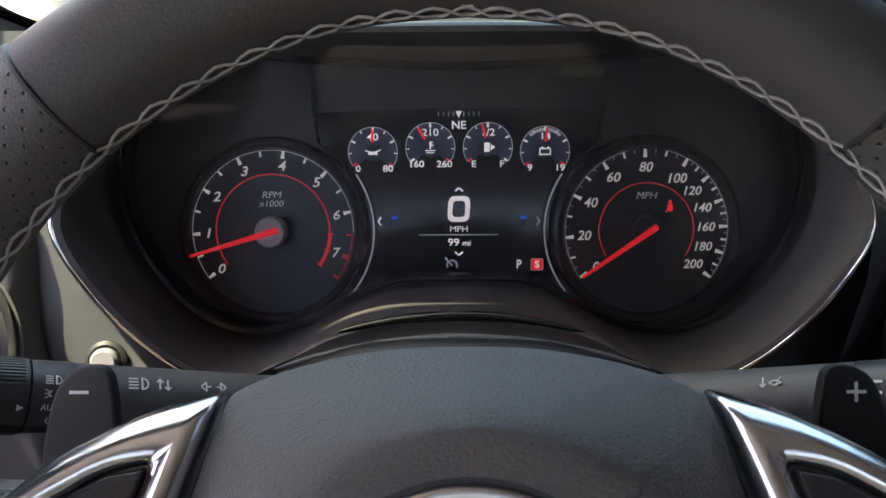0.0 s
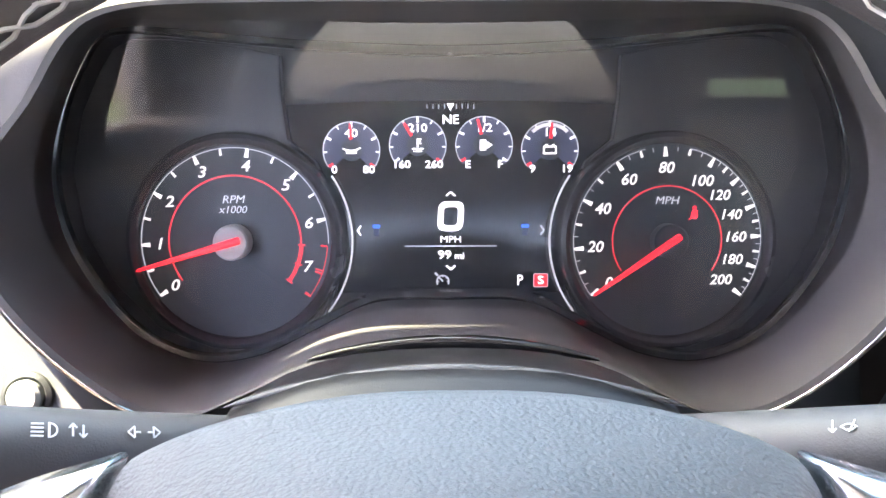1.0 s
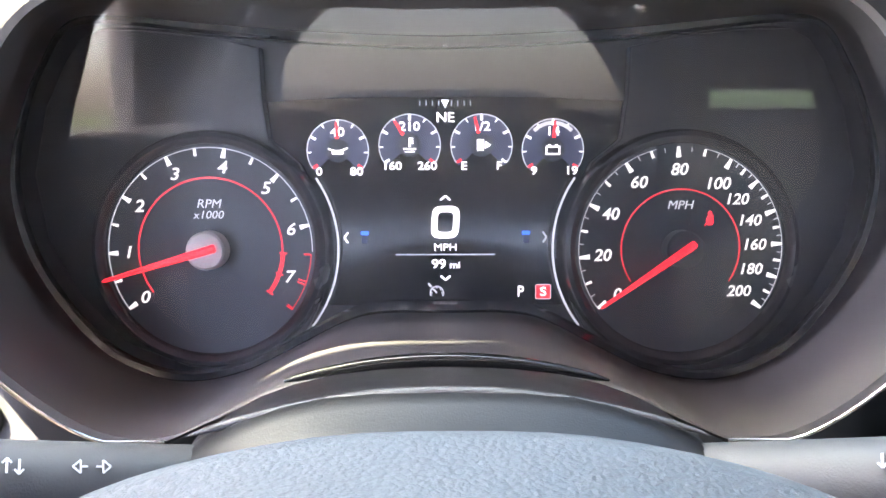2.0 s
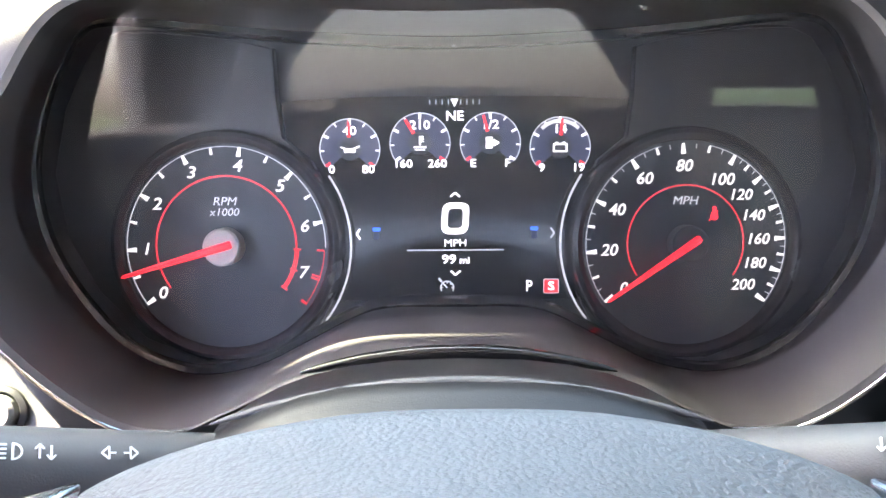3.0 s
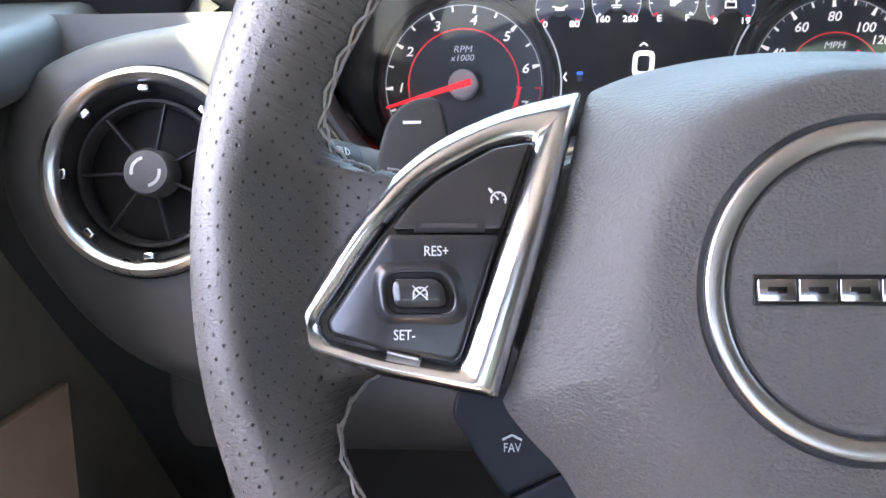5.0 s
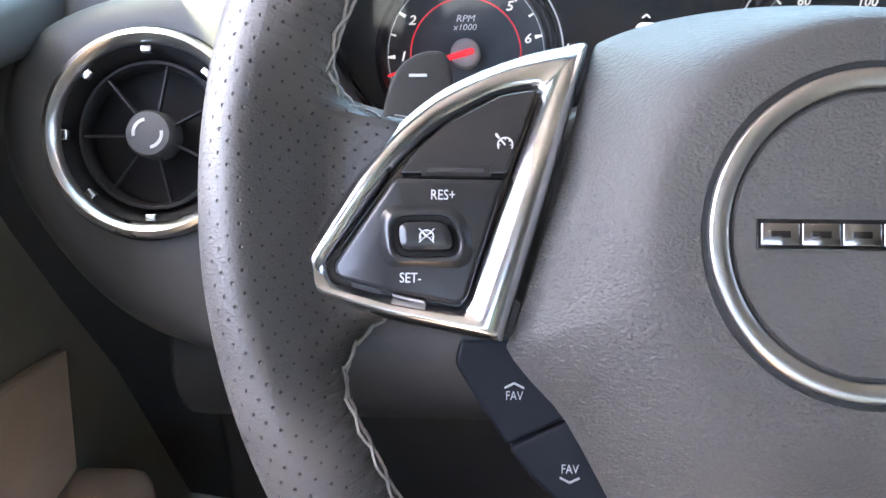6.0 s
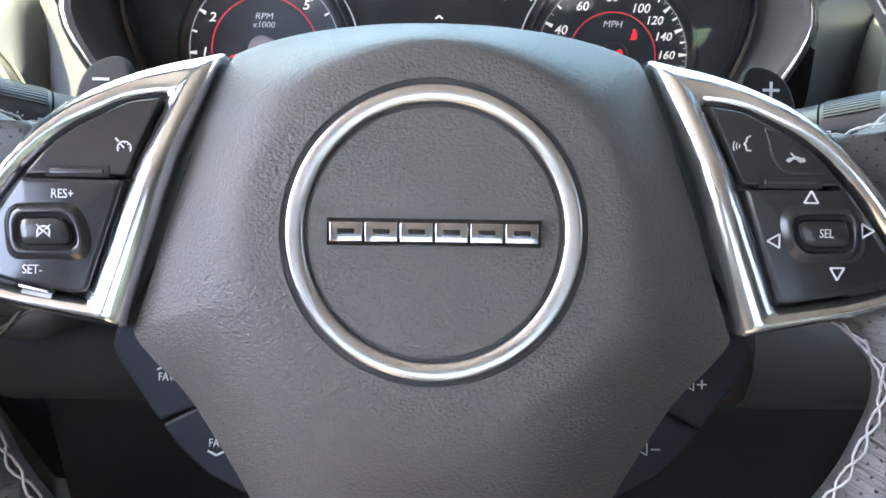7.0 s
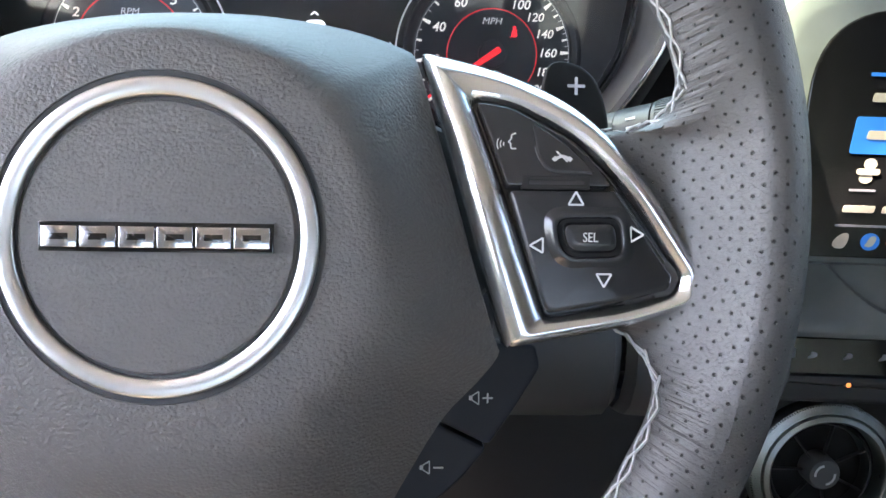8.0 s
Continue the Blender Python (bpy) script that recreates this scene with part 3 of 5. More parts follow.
def switch_pads(wheel, s):
    """Upper and lower switch plates, the rocker in the middle, and their marks."""
    h = lambda x, y: pad_height(abs(x), y)
    # the lower plate is barrelled from side to side
    crown = lambda x, y: h(x, y) - 5.0 * (abs(x) - 0.1245 + 0.28 * y) ** 2
    part("switch_well", prism([(s * x, y) for x, y in fillet(CHROME_IN, ROUND_IN)], -0.016, -0.0045, 0.0005, h), "gloss", wheel)
    up = [(0.0912, 0.0440), (0.1018, 0.0422), (0.1184, 0.0326), (0.1260, 0.0256), (0.1322, 0.0172), (0.1000, 0.0172)]
    low = [(0.1003, 0.0160), (0.1332, 0.0160), (0.1517, -0.0102), (0.1500, -0.0140), (0.1350, -0.0176), (0.1142, -0.0214), (0.1114, -0.0200)]
    a = part("upper_button", prism([(s * x, y) for x, y in fillet(up, 0.0015)], -0.006, 0.0003, 0.0008, h), "button", wheel)
    if s > 0:
        ring = fillet([(0.1080, 0.0372), (0.1172, 0.0312), (0.1236, 0.0252), (0.1268, 0.0212), (0.1128, 0.0214), (0.1092, 0.0262)], [0.002, 0.003, 0.003, 0.001, 0.003, 0.003], 5)
        a2 = part("phone_button", prism(ring, -0.004, 0.0012, 0.0006, h), "button", wheel)
        edge = [(x, y, h(x, y) + 0.0009) for x, y in ring[-13:]]
        part("button_ridge", tube(edge, 0.0004, 6), "bezel", a2, "thin bright ridge along the button's edge")
    slot = part("button_slot", prism([(s * x, y) for x, y in ((0.1046, 0.0164), (0.1252, 0.0164), (0.1250, 0.0202), (0.1048, 0.0202))], -0.004, 0.0006, 0.0002, h), "void", wheel)
    part("slot_bar", prism([(s * x, y) for x, y in ((0.1064, 0.0174), (0.1236, 0.0174), (0.1234, 0.0191), (0.1066, 0.0191))], -0.003, 0.0012, 0.0004, h), "bezel", slot)
    if s < 0:
        part("lower_slot", prism([(s * x, y) for x, y in ((0.1235, -0.0212), (0.1330, -0.0193), (0.1333, -0.0183), (0.1238, -0.0202))], -0.004, 0.0004, 0.0003, h), "satin", wheel)
    b = part("lower_button", prism([(s * x, y) for x, y in fillet(low, 0.0016)], -0.006, 0.0020, 0.0014, crown), "button", wheel)
    cx, cy = (0.1245, 0.0016) if s > 0 else (-0.1230, -0.0012)
    base = fillet([(-0.0088, -0.0046), (0.0080, -0.0048), (0.0092, 0.0044), (-0.0066, 0.0048)], [0.0040, 0.0030, 0.0040, 0.0046], 6)
    base = [(s * x, y) for x, y in base] if s < 0 else [(x, -y) for x, y in base]
    lip = lambda k, g, z: [(cx + x * (k + g / 0.0086), cy + y * (k + g / 0.0056), crown(cx + x, cy + y) + z) for x, y in base]
    part("rocker_surround", loft([lip(1.0, g, z) for g, z in ((0.0056, 0.0017), (0.0044, 0.0025), (0.0034, 0.0033), (0.0026, 0.0036), (0.0019, 0.0035), (0.0014, 0.0030), (0.0008, 0.0010), (0.0006, -0.0010))], True), "button", wheel)
    part("rocker_gap", loft([lip(1.0, g, z) for g, z in ((0.0013, 0.0028), (0.0002, 0.0021), (-0.0010, 0.0020))], True), "void", wheel)
    rock = part("rocker", prism([(cx + x, cy + y) for x, y in base], 0.0, 0.0050, 0.0024, crown), "button", wheel)
    top = crown(cx, cy) + 0.0052
    if s > 0:
        lettering("mark", "SEL", 0.0040, rock, cx, cy, top, "print", stretch=0.8)
        for x, y, turn in ((0.1205, 0.0128, 90), (0.1292, -0.0105, -90), (0.1386, 0.0028, 0), (0.1095, -0.0008, 180)):
            placed_glyph("mark", glyph_triangle(0, x, y, 0.0026, turn), b, max(crown(x + p, y + q) for p in (-0.0026, 0, 0.0026) for q in (-0.0026, 0, 0.0026)) + 0.0028)
        x, y = 0.1012, 0.0300
        face = [(x + p, y + q) for p, q in ((0.0016, 0.0034), (0.0003, 0.0028), (0.0002, 0.0016), (-0.0007, 0.0006), (0.0001, 0.0002), (0.0, -0.0008), (0.0004, -0.0014), (0.0018, -0.0014))]
        placed_glyph("mark", join(*[ring_arc(r, r + 0.0003, 150, 210, 0, 0.0002, 8, x - 0.0010, y) for r in (0.0010, 0.0020, 0.0030)], *stroke(face, 0.0004, 0)), a, h(x, y) + 0.0005)
        x, y = 0.1168, 0.0262
        placed_glyph("mark", join(ring_arc(0.0022, 0.0031, 35, 145, 0, 0.0002, 12, x, y - 0.0026), bar(x - 0.0028, y - 0.0012, x - 0.0018, y - 0.0002, 0.0012, 0), bar(x + 0.0018, y - 0.0002, x + 0.0028, y - 0.0012, 0.0012, 0), bar(x - 0.0018, y + 0.0016, x + 0.0016, y - 0.0016, 0.0004, 0)), a2, h(x, y) + 0.0014)
    else:
        for text, x, y in (("RES+", -0.1186, 0.0107), ("SET-", -0.1278, -0.0136)):
            lettering("mark", text, 0.0042, b, x, y, crown(x, y) + 0.0024, "print", stretch=0.82)
        placed_glyph("mark", glyph_cruise(0, cx, cy - 0.0004, 0.0022, True), rock, top)
        placed_glyph("mark", glyph_cruise(0, -0.1006, 0.0260, 0.0024), a, h(-0.1006, 0.0275) + 0.0006)


def lower_buttons(wheel, s):
    upper = [(0.0960, -0.0340), (0.1140, -0.0345), (0.1158, -0.0426), (0.1075, -0.0560), (0.0983, -0.0694), (0.0760, -0.0587)]
    lower = [(0.0762, -0.0596), (0.0978, -0.0702), (0.0900, -0.0800), (0.0805, -0.0885), (0.0660, -0.0960), (0.0580, -0.0850)]
    h = lambda x, y: -0.044
    obs = []
    for o in (upper, lower):
        obs.append(part("thumb_button", prism([(s * x, y) for x, y in fillet(o, 0.0022)], -0.012, 0.0, 0.0012, h), "thumb", wheel))
    z = -0.0438
    if s < 0:
        for ob, x, y, d in ((obs[0], -0.0960, -0.0525, 1), (obs[1], -0.0775, -0.0772, -1)):
            lettering("mark", "FAV", 0.0042, ob, x, y - 0.0005 * d, z, "print", stretch=0.8)
            placed_glyph("mark", join(bar(x - 0.0032, y + d * 0.0022, x, y + d * 0.0038, 0.0007, 0), bar(x, y + d * 0.0038, x + 0.0032, y + d * 0.0022, 0.0007, 0)), ob, z)
    else:
        for ob, x, y, sign in ((obs[0], 0.0955, -0.0530, 1), (obs[1], 0.0790, -0.0768, 0)):
            g = [bar(x - 0.0035, y - 0.0008, x - 0.0035, y + 0.0008, 0.0012, 0), *[bar(*a, *b, 0.0004, 0) for a, b in (((x - 0.003, y + 0.0008), (x - 0.0008, y + 0.0022)), ((x - 0.003, y - 0.0008), (x - 0.0008, y - 0.0022)), ((x - 0.0008, y - 0.0022), (x - 0.0008, y + 0.0022)))], bar(x + 0.0005, y, x + 0.0040, y, 0.0006, 0)]
            if sign:
                g.append(bar(x + 0.00225, y - 0.0017, x + 0.00225, y + 0.0017, 0.0006, 0))
            placed_glyph("mark", join(*g), ob, z)


HUB_EDGE = [(0, 0.0755, -0.042), (0.025, 0.0745, -0.042), (0.050, 0.0700, -0.040), (0.0675, 0.0638, -0.038), (0.0722, 0.0580, -0.034), (0.0776, 0.0380, -0.026), (0.0842, 0.0150, -0.021), (0.0912, -0.0100, -0.019),
            (0.0976, -0.0300, -0.020), (0.0988, -0.0355, -0.021), (0.0915, -0.0450, -0.022), (0.0810, -0.0570, -0.024), (0.0660, -0.0840, -0.029), (0.0550, -0.1050, -0.032), (0.0400, -0.1230, -0.035), (0, -0.1290, -0.036)]


def hub_cover(wheel):
    edge = spline(mirrored(HUB_EDGE), 3, True)
    rows = []
    r0 = 0.0475
    for k in range(15):
        t = k / 14
        row = []
        for p in edge:
            L = math.hypot(p[0], p[1])
            a = r0 + (L - r0) * t
            s = smooth(max(0.0, (a - 0.058) / max(L - 0.058, 0.004)))
            q = max(0.0, (a - 0.056) / max(L - 0.056, 0.004))
            drop = p[2] * (0.55 * q ** 2.2 + 0.45 * s)
            row.append((p[0] / L * a, p[1] / L * a, drop))
        rows.append(row)
    for grow, under, z in ((0.0006, 0.0, -0.003), (0.0004, -0.008, -0.008), (-0.0025, -0.022, -0.020), (-0.012, -0.040, -0.040)):
        row = []
        for p in edge:
            L = math.hypot(p[0], p[1])
            low = smooth((-0.010 - p[1]) / 0.03)
            k = 1 + (grow * (1 - low) + under * low) / L
            row.append((p[0] * k, p[1] * k, p[2] + z))
        rows.append(row)
    rows.insert(0, [(p[0] / math.hypot(p[0], p[1]) * 0.0472, p[1] / math.hypot(p[0], p[1]) * 0.0472, -0.004) for p in edge])
    part("airbag_cover", loft(rows, True, True, True), "cover", wheel, "grained dark grey airbag cover")
    part("emblem_disc", lathe([(0.0, 0.0006), (0.02, 0.0005), (0.034, 0.0003), (0.0384, 0.0001), (0.0391, -0.0006), (0.0392, -0.004), (0.0, -0.0045)], 72), "cover", wheel)
    part("emblem_groove", lathe([(0.0380, -0.003), (0.0388, -0.0008), (0.0462, -0.0008), (0.0474, -0.0006), (0.0476, -0.004)], 96), "dark", wheel, "black groove round the emblem ring")
    part("emblem_ring", lathe([(0.0401, -0.0010), (0.0401, 0.0002), (0.0403, 0.0007), (0.0407, 0.0010), (0.0426, 0.0014), (0.0446, 0.0015), (0.0451, 0.0013), (0.0454, 0.0008), (0.0455, -0.0010)], 96, True), "satin", wheel, "satin chrome ring round the emblem")
    plate = part("badge_plate", prism([(-0.0327, -0.0042), (0.0327, -0.0042), (0.0327, 0.0042), (-0.0327, 0.0042)], -0.0005, 0.0011, 0.0002), "gloss", wheel, "gloss black badge plate with chrome blocks")
    for k in range(6):
        x = -0.0268 + k * 0.01072
        block = part("badge_block", box(x - 0.0050, x + 0.0050, -0.0030, 0.0030, 0.0009, 0.0020, 0.0003), "badge", plate, "plain slotted chrome badge block")
        part("slot", box(x - 0.0026, x + 0.0026, -0.0009, 0.0009, 0.0018, 0.00212, 0.0001), "gloss", block)


def paddle(wheel, s):
    o = [(0.1160, 0.0150), (0.1170, 0.0464), (0.1188, 0.0600), (0.1212, 0.0680), (0.1310, 0.0682), (0.1400, 0.0630), (0.1445, 0.0500), (0.1470, 0.0300), (0.1480, 0.0100)]
    pd = part("paddle_shifter", prism([(s * x, y) for x, y in chaikin(o, 2)], -0.005, 0.0, 0.0012, lambda x, y: -0.0695 - 0.25 * (abs(x) - 0.13)), "paddle", wheel, "black plastic shift paddle behind the wheel")
    g = bar(s * 0.1315 - 0.0033, 0.0590, s * 0.1315 + 0.0033, 0.0590, 0.0011, 0)
    if s > 0:
        g = join(g, bar(s * 0.1315, 0.0557, s * 0.1315, 0.0623, 0.0011, 0))
    for v in g.verts:
        v.co.z += -0.0692
    part("mark", g, "print", pd, smooth=False)


def steering_wheel():
    wheel = holder("steering_wheel", WHEEL, "dark grey leather steering wheel with perforated grips and chrome bezels", "steering wheel")
    rows = rim_rows()
    top = [r for r in rows if r[3] >= 50]
    grip = [r for r in rows if 50 >= r[3] >= -61]
    low = [r for r in rows if r[3] <= -61]
    rim = rim_piece("rim_top", list(reversed(top)) + top[1:], [-1] * len(top) + [1] * (len(top) - 1), "leather", wheel, "smooth dark leather upper rim")
    g = []
    for s in (1, -1):
        g.append(rim_piece("rim_grip", grip, [s] * len(grip), "perf", wheel, "perforated dark grey leather grip"))
    rim_piece("rim_bottom", low + list(reversed(low))[1:], [1] * len(low) + [-1] * (len(low) - 1), "leather", wheel, "smooth dark leather lower rim")
    # dark seams where the leathers meet
    for s in (1, -1):
        sec = rim_section(*grip[0][:3], s)
        c = np.mean(sec, axis=0)
        part("seam", tube([c + (np.array(p) - c) * 1.002 for p in sec], 0.0009, 6, True), "dark", wheel)
    # crossed stitches along the inner edge
    one = join(tube([(-0.0056, 0.0018, 0.0), (-0.0022, 0.0013, 0.0005), (0.0022, -0.0013, 0.0005), (0.0056, -0.0018, 0.0)], 0.00052, 5),
               tube([(-0.0056, -0.0018, 0.0), (-0.0022, -0.0013, 0.0003), (0.0022, 0.0013, 0.0003), (0.0056, 0.0018, 0.0)], 0.00052, 5))
    first = None
    for s in (1, -1):
        pts = []
        for pi, po, wi, f in rows:
            sec = [np.array(p) for p in rim_section(pi, po, wi, s)]
            out = sec[1] - (sec[5] + sec[-5]) / 2
            pts.append((sec[1] * 0.7 + sec[0] * 0.3, out / np.linalg.norm(out)))
        run, k = 0.0, 0.004
        for (a, na), (b, nb), row in zip(pts, pts[1:], rows):
            L = np.linalg.norm(b - a)
            while run + L > k:
                t = (k - run) / L
                k += 0.0100
                if -9.5 < row[3] < 3.5 or row[3] < -64:
                    continue
                p, x = a + (b - a) * t, (b - a) / L
                z = na + (nb - na) * t
                z = z - x * z.dot(x)
                z /= np.linalg.norm(z)
                y = np.cross(z, x)
                m = Matrix(np.column_stack((x, y, z)).tolist()).to_4x4()
                m.translation = p + z * 0.0003
                if first is None:
                    first = part("stitch", one, "thread", rim, "pale grey crossed stitch")
                    first.matrix_local = m
                else:
                    shared("stitch", first, rim, m)
            run += L
    hub_cover(wheel)
    for s in (1, -1):
        chrome_bezel(wheel, s)
        switch_pads(wheel, s)
        lower_buttons(wheel, s)
        paddle(wheel, s)
    # black carrier behind the cover
    carrier = mirrored([(0, 0.060), (0.060, 0.052), (0.085, 0.040), (0.112, 0.022), (0.104, -0.012), (0.086, -0.032), (0.072, -0.060), (0.054, -0.090), (0.040, -0.120), (0.036, -0.150), (0, -0.152)])
    part("wheel_carrier", prism(carrier, -0.090, -0.060, 0.006), "dark", wheel, "black plastic carrier behind the hub")
    return wheel


steering_wheel()


# ---- instrument cluster ----
LENS_EDGE = [(0, -0.030), (0.031, -0.030), (0.049, -0.034), (0.076, -0.048), (0.104, -0.061), (0.137, -0.065), (0.170, -0.052), (0.195, -0.025), (0.211, 0.005), (0.217, 0.040), (0.210, 0.075), (0.199, 0.099), (0.191, 0.111), (0.180, 0.1165), (0.157, 0.1162), (0.118, 0.1120), (0.070, 0.1080), (0, 0.1052)]
LIP = [(0, -0.047, 0.070), (0.040, -0.049, 0.072), (0.075, -0.057, 0.076), (0.102, -0.068, 0.082), (0.122, -0.075, 0.086), (0.147, -0.071, 0.090), (0.172, -0.050, 0.100), (0.193, -0.020, 0.112), (0.207, 0.012, 0.117), (0.198, 0.043, 0.113), (0.184, 0.068, 0.105), (0.175, 0.086, 0.102), (0.168, 0.097, 0.100), (0.157, 0.1055, 0.099), (0.138, 0.1100, 0.099), (0.110, 0.1115, 0.099), (0.060, 0.1120, 0.099), (0, 0.1120, 0.099)]


def speed_angle(v):
    return 216.3 - 1.553 * v if v <= 100 else 61.0 - 0.973 * (v - 100)


def gauge(cluster, name, cx, label):
    """A round dial with its bezel, built about its own centre."""
    dial = part(name, lathe([(0.0, 0.0), (0.0540, 0.0), (0.0550, 0.0004), (0.0550, -0.006), (0.0, -0.006)], 72), "dial", cluster, label)
    dial.matrix_local = Matrix.Translation((cx, 0, 0.010))
    part("bezel", lathe([(0.0538, -0.004), (0.0541, 0.0020), (0.0552, 0.0040), (0.0575, 0.0050), (0.0597, 0.0040), (0.0612, 0.0000), (0.0616, -0.012)], 72), "bezel", dial, "black dial bezel")
    return dial


def tick(dial, a, r0, r1, w0, w1, mat):
    c, s = math.cos(radians(a)), math.sin(radians(a))
    return part("tick", bar(r0 * c, r0 * s, r1 * c, r1 * s, w0, 0.0002, 0.0004, w1), mat, dial, smooth=False)


def needle(dial, a, tail, tip, z, hub_r, mat):
    part("needle_hub", lathe([(hub_r + 0.0012, 0.0), (hub_r + 0.0010, z - 0.0012), (hub_r, z), (0.0, z)], 40), mat, dial)
    n = loft([[(x, w, z + 0.0006), (x, w * 0.4, z + 0.0020), (x, -w * 0.4, z + 0.0020), (x, -w, z + 0.0006)] for x, w in ((-tail, 0.0016), (-tail + 0.001, 0.0021), (0.0, 0.0021), (tip * 0.6, 0.0014), (tip - 0.001, 0.0009), (tip, 0.0004))], True, True, True)
    ob = part("needle", n, "red", dial, "glowing red needle")
    ob.matrix_local = pose(0, 0, 0, 0, 0, a)


def tachometer(cluster):
    d = gauge(cluster, "tachometer", -0.121, "charcoal rev counter dial with italic white numerals")
    ang = lambda k: 215.5 - 33.6 * k
    for i in range(14):
        a = ang(i / 2)
        if i % 2 == 0 and i < 14:
            tick(d, a, 0.0475, 0.0525, 0.0026, 0.0014, "glow")
        elif i < 13:
            tick(d, a, 0.0485, 0.0520, 0.0015, 0.0011, "glow")
        else:
            tick(d, a, 0.0480, 0.0515, 0.0009, 0.0009, "redline")
    tick(d, ang(7) + 0.9, 0.0475, 0.0522, 0.0008, 0.0008, "redline")
    tick(d, ang(7) - 0.9, 0.0475, 0.0522, 0.0008, 0.0008, "redline")
    tick(d, ang(7.5), 0.0485, 0.0522, 0.0016, 0.0011, "redline")
    part("scale_line", ring_arc(0.0522, 0.0526, ang(0), ang(6.45), 0.0002, 0.0003, 60), "glow_dim", d)
    part("scale_line", ring_arc(0.0516, 0.0520, ang(6.5), ang(7.5), 0.0002, 0.0003, 12), "redline", d)
    part("red_arc", ring_arc(0.0366, 0.0374, ang(-0.02), ang(6.5), 0.0002, 0.0003, 70), "redline", d)
    part("red_arc", join(ring_arc(0.0362, 0.0384, ang(6.5), ang(7.5), 0.0002, 0.0003, 16), *[bar(0.0355 * math.cos(radians(ang(k))), 0.0355 * math.sin(radians(ang(k))), 0.0395 * math.cos(radians(ang(k))), 0.0395 * math.sin(radians(ang(k))), 0.0009, 0.0002) for k in (6.5, 7.0, 7.5)]), "redline", d)
    for k in range(8):
        a = radians(ang(k))
        lettering("numeral", str(k), 0.0088, d, 0.0425 * math.cos(a), 0.0425 * math.sin(a), 0.0003, "glow", 0.2, 1.12, 0.012)
    lettering("caption", "RPM", 0.0062, d, -0.0005, 0.0235, 0.0003, "glow_dim", 0.2, 1.08, 0.0)
    lettering("caption", "x1000", 0.0058, d, -0.0008, 0.0178, 0.0003, "glow_dim", 0.2, 1.08, 0.0)
    needle(d, 196.3, 0.0058, 0.0535, 0.011, 0.0088, "hub")


def speedometer(cluster):
    d = gauge(cluster, "speedometer", 0.121, "charcoal speedometer dial with italic white numerals")
    for v in range(0, 201, 5):
        a = speed_angle(v)
        if v % 20 == 0:
            tick(d, a, 0.0468, 0.0522, 0.0026, 0.0014, "glow")
        elif v % 10 == 0:
            tick(d, a, 0.0485, 0.0520, 0.0015, 0.0011, "glow")
        else:
            tick(d, a, 0.0498, 0.0520, 0.0004, 0.0004, "glow_dim")
    part("scale_line", ring_arc(0.0522, 0.0525, speed_angle(0), speed_angle(72), 0.0002, 0.0003, 40), "glow_dim", d)
    part("scale_line", ring_arc(0.0522, 0.0525, speed_angle(90), speed_angle(200), 0.0002, 0.0003, 50), "glow_dim", d)
    part("red_arc", ring_arc(0.0302, 0.0308, 214, -34, 0.0002, 0.0003, 70), "redline", d)
    for v in range(0, 201, 20):
        a = radians(speed_angle(v))
        r = 0.0404 if v < 100 else 0.0378
        lettering("numeral", str(v), 0.0086 if v < 110 else 0.0080, d, r * math.cos(a), r * math.sin(a), 0.0003, "glow", 0.2, 1.02, 0.012)
    lettering("caption", "MPH", 0.0062, d, -0.0005, 0.0222, 0.0003, "glow_dim", 0.2, 1.08, 0.0)
    lettering("caption", "km/h", 0.0054, d, -0.0005, 0.0135, 0.0003, "panel", 0.2, 1.05, 0.0)
    x, y = 0.0150, 0.0150
    part("belt_warning_light", join(ring_arc(0.0, 0.0011, 0, 350, 0.0002, 0.0003, 14, x, y + 0.0032), prism(chaikin([(x - 0.0022, y - 0.003), (x + 0.0022, y - 0.003), (x + 0.0014, y + 0.0022), (x - 0.0014, y + 0.0022)], 1), 0.0002, 0.0005, 0.0001), bar(x - 0.0028, y - 0.0034, x + 0.002, y + 0.002, 0.0006, 0.0002)), "red", d, "glowing red seat belt warning light", smooth=False)
    needle(d, 214.5, 0.0055, 0.0520, 0.011, 0.0085, "dial")


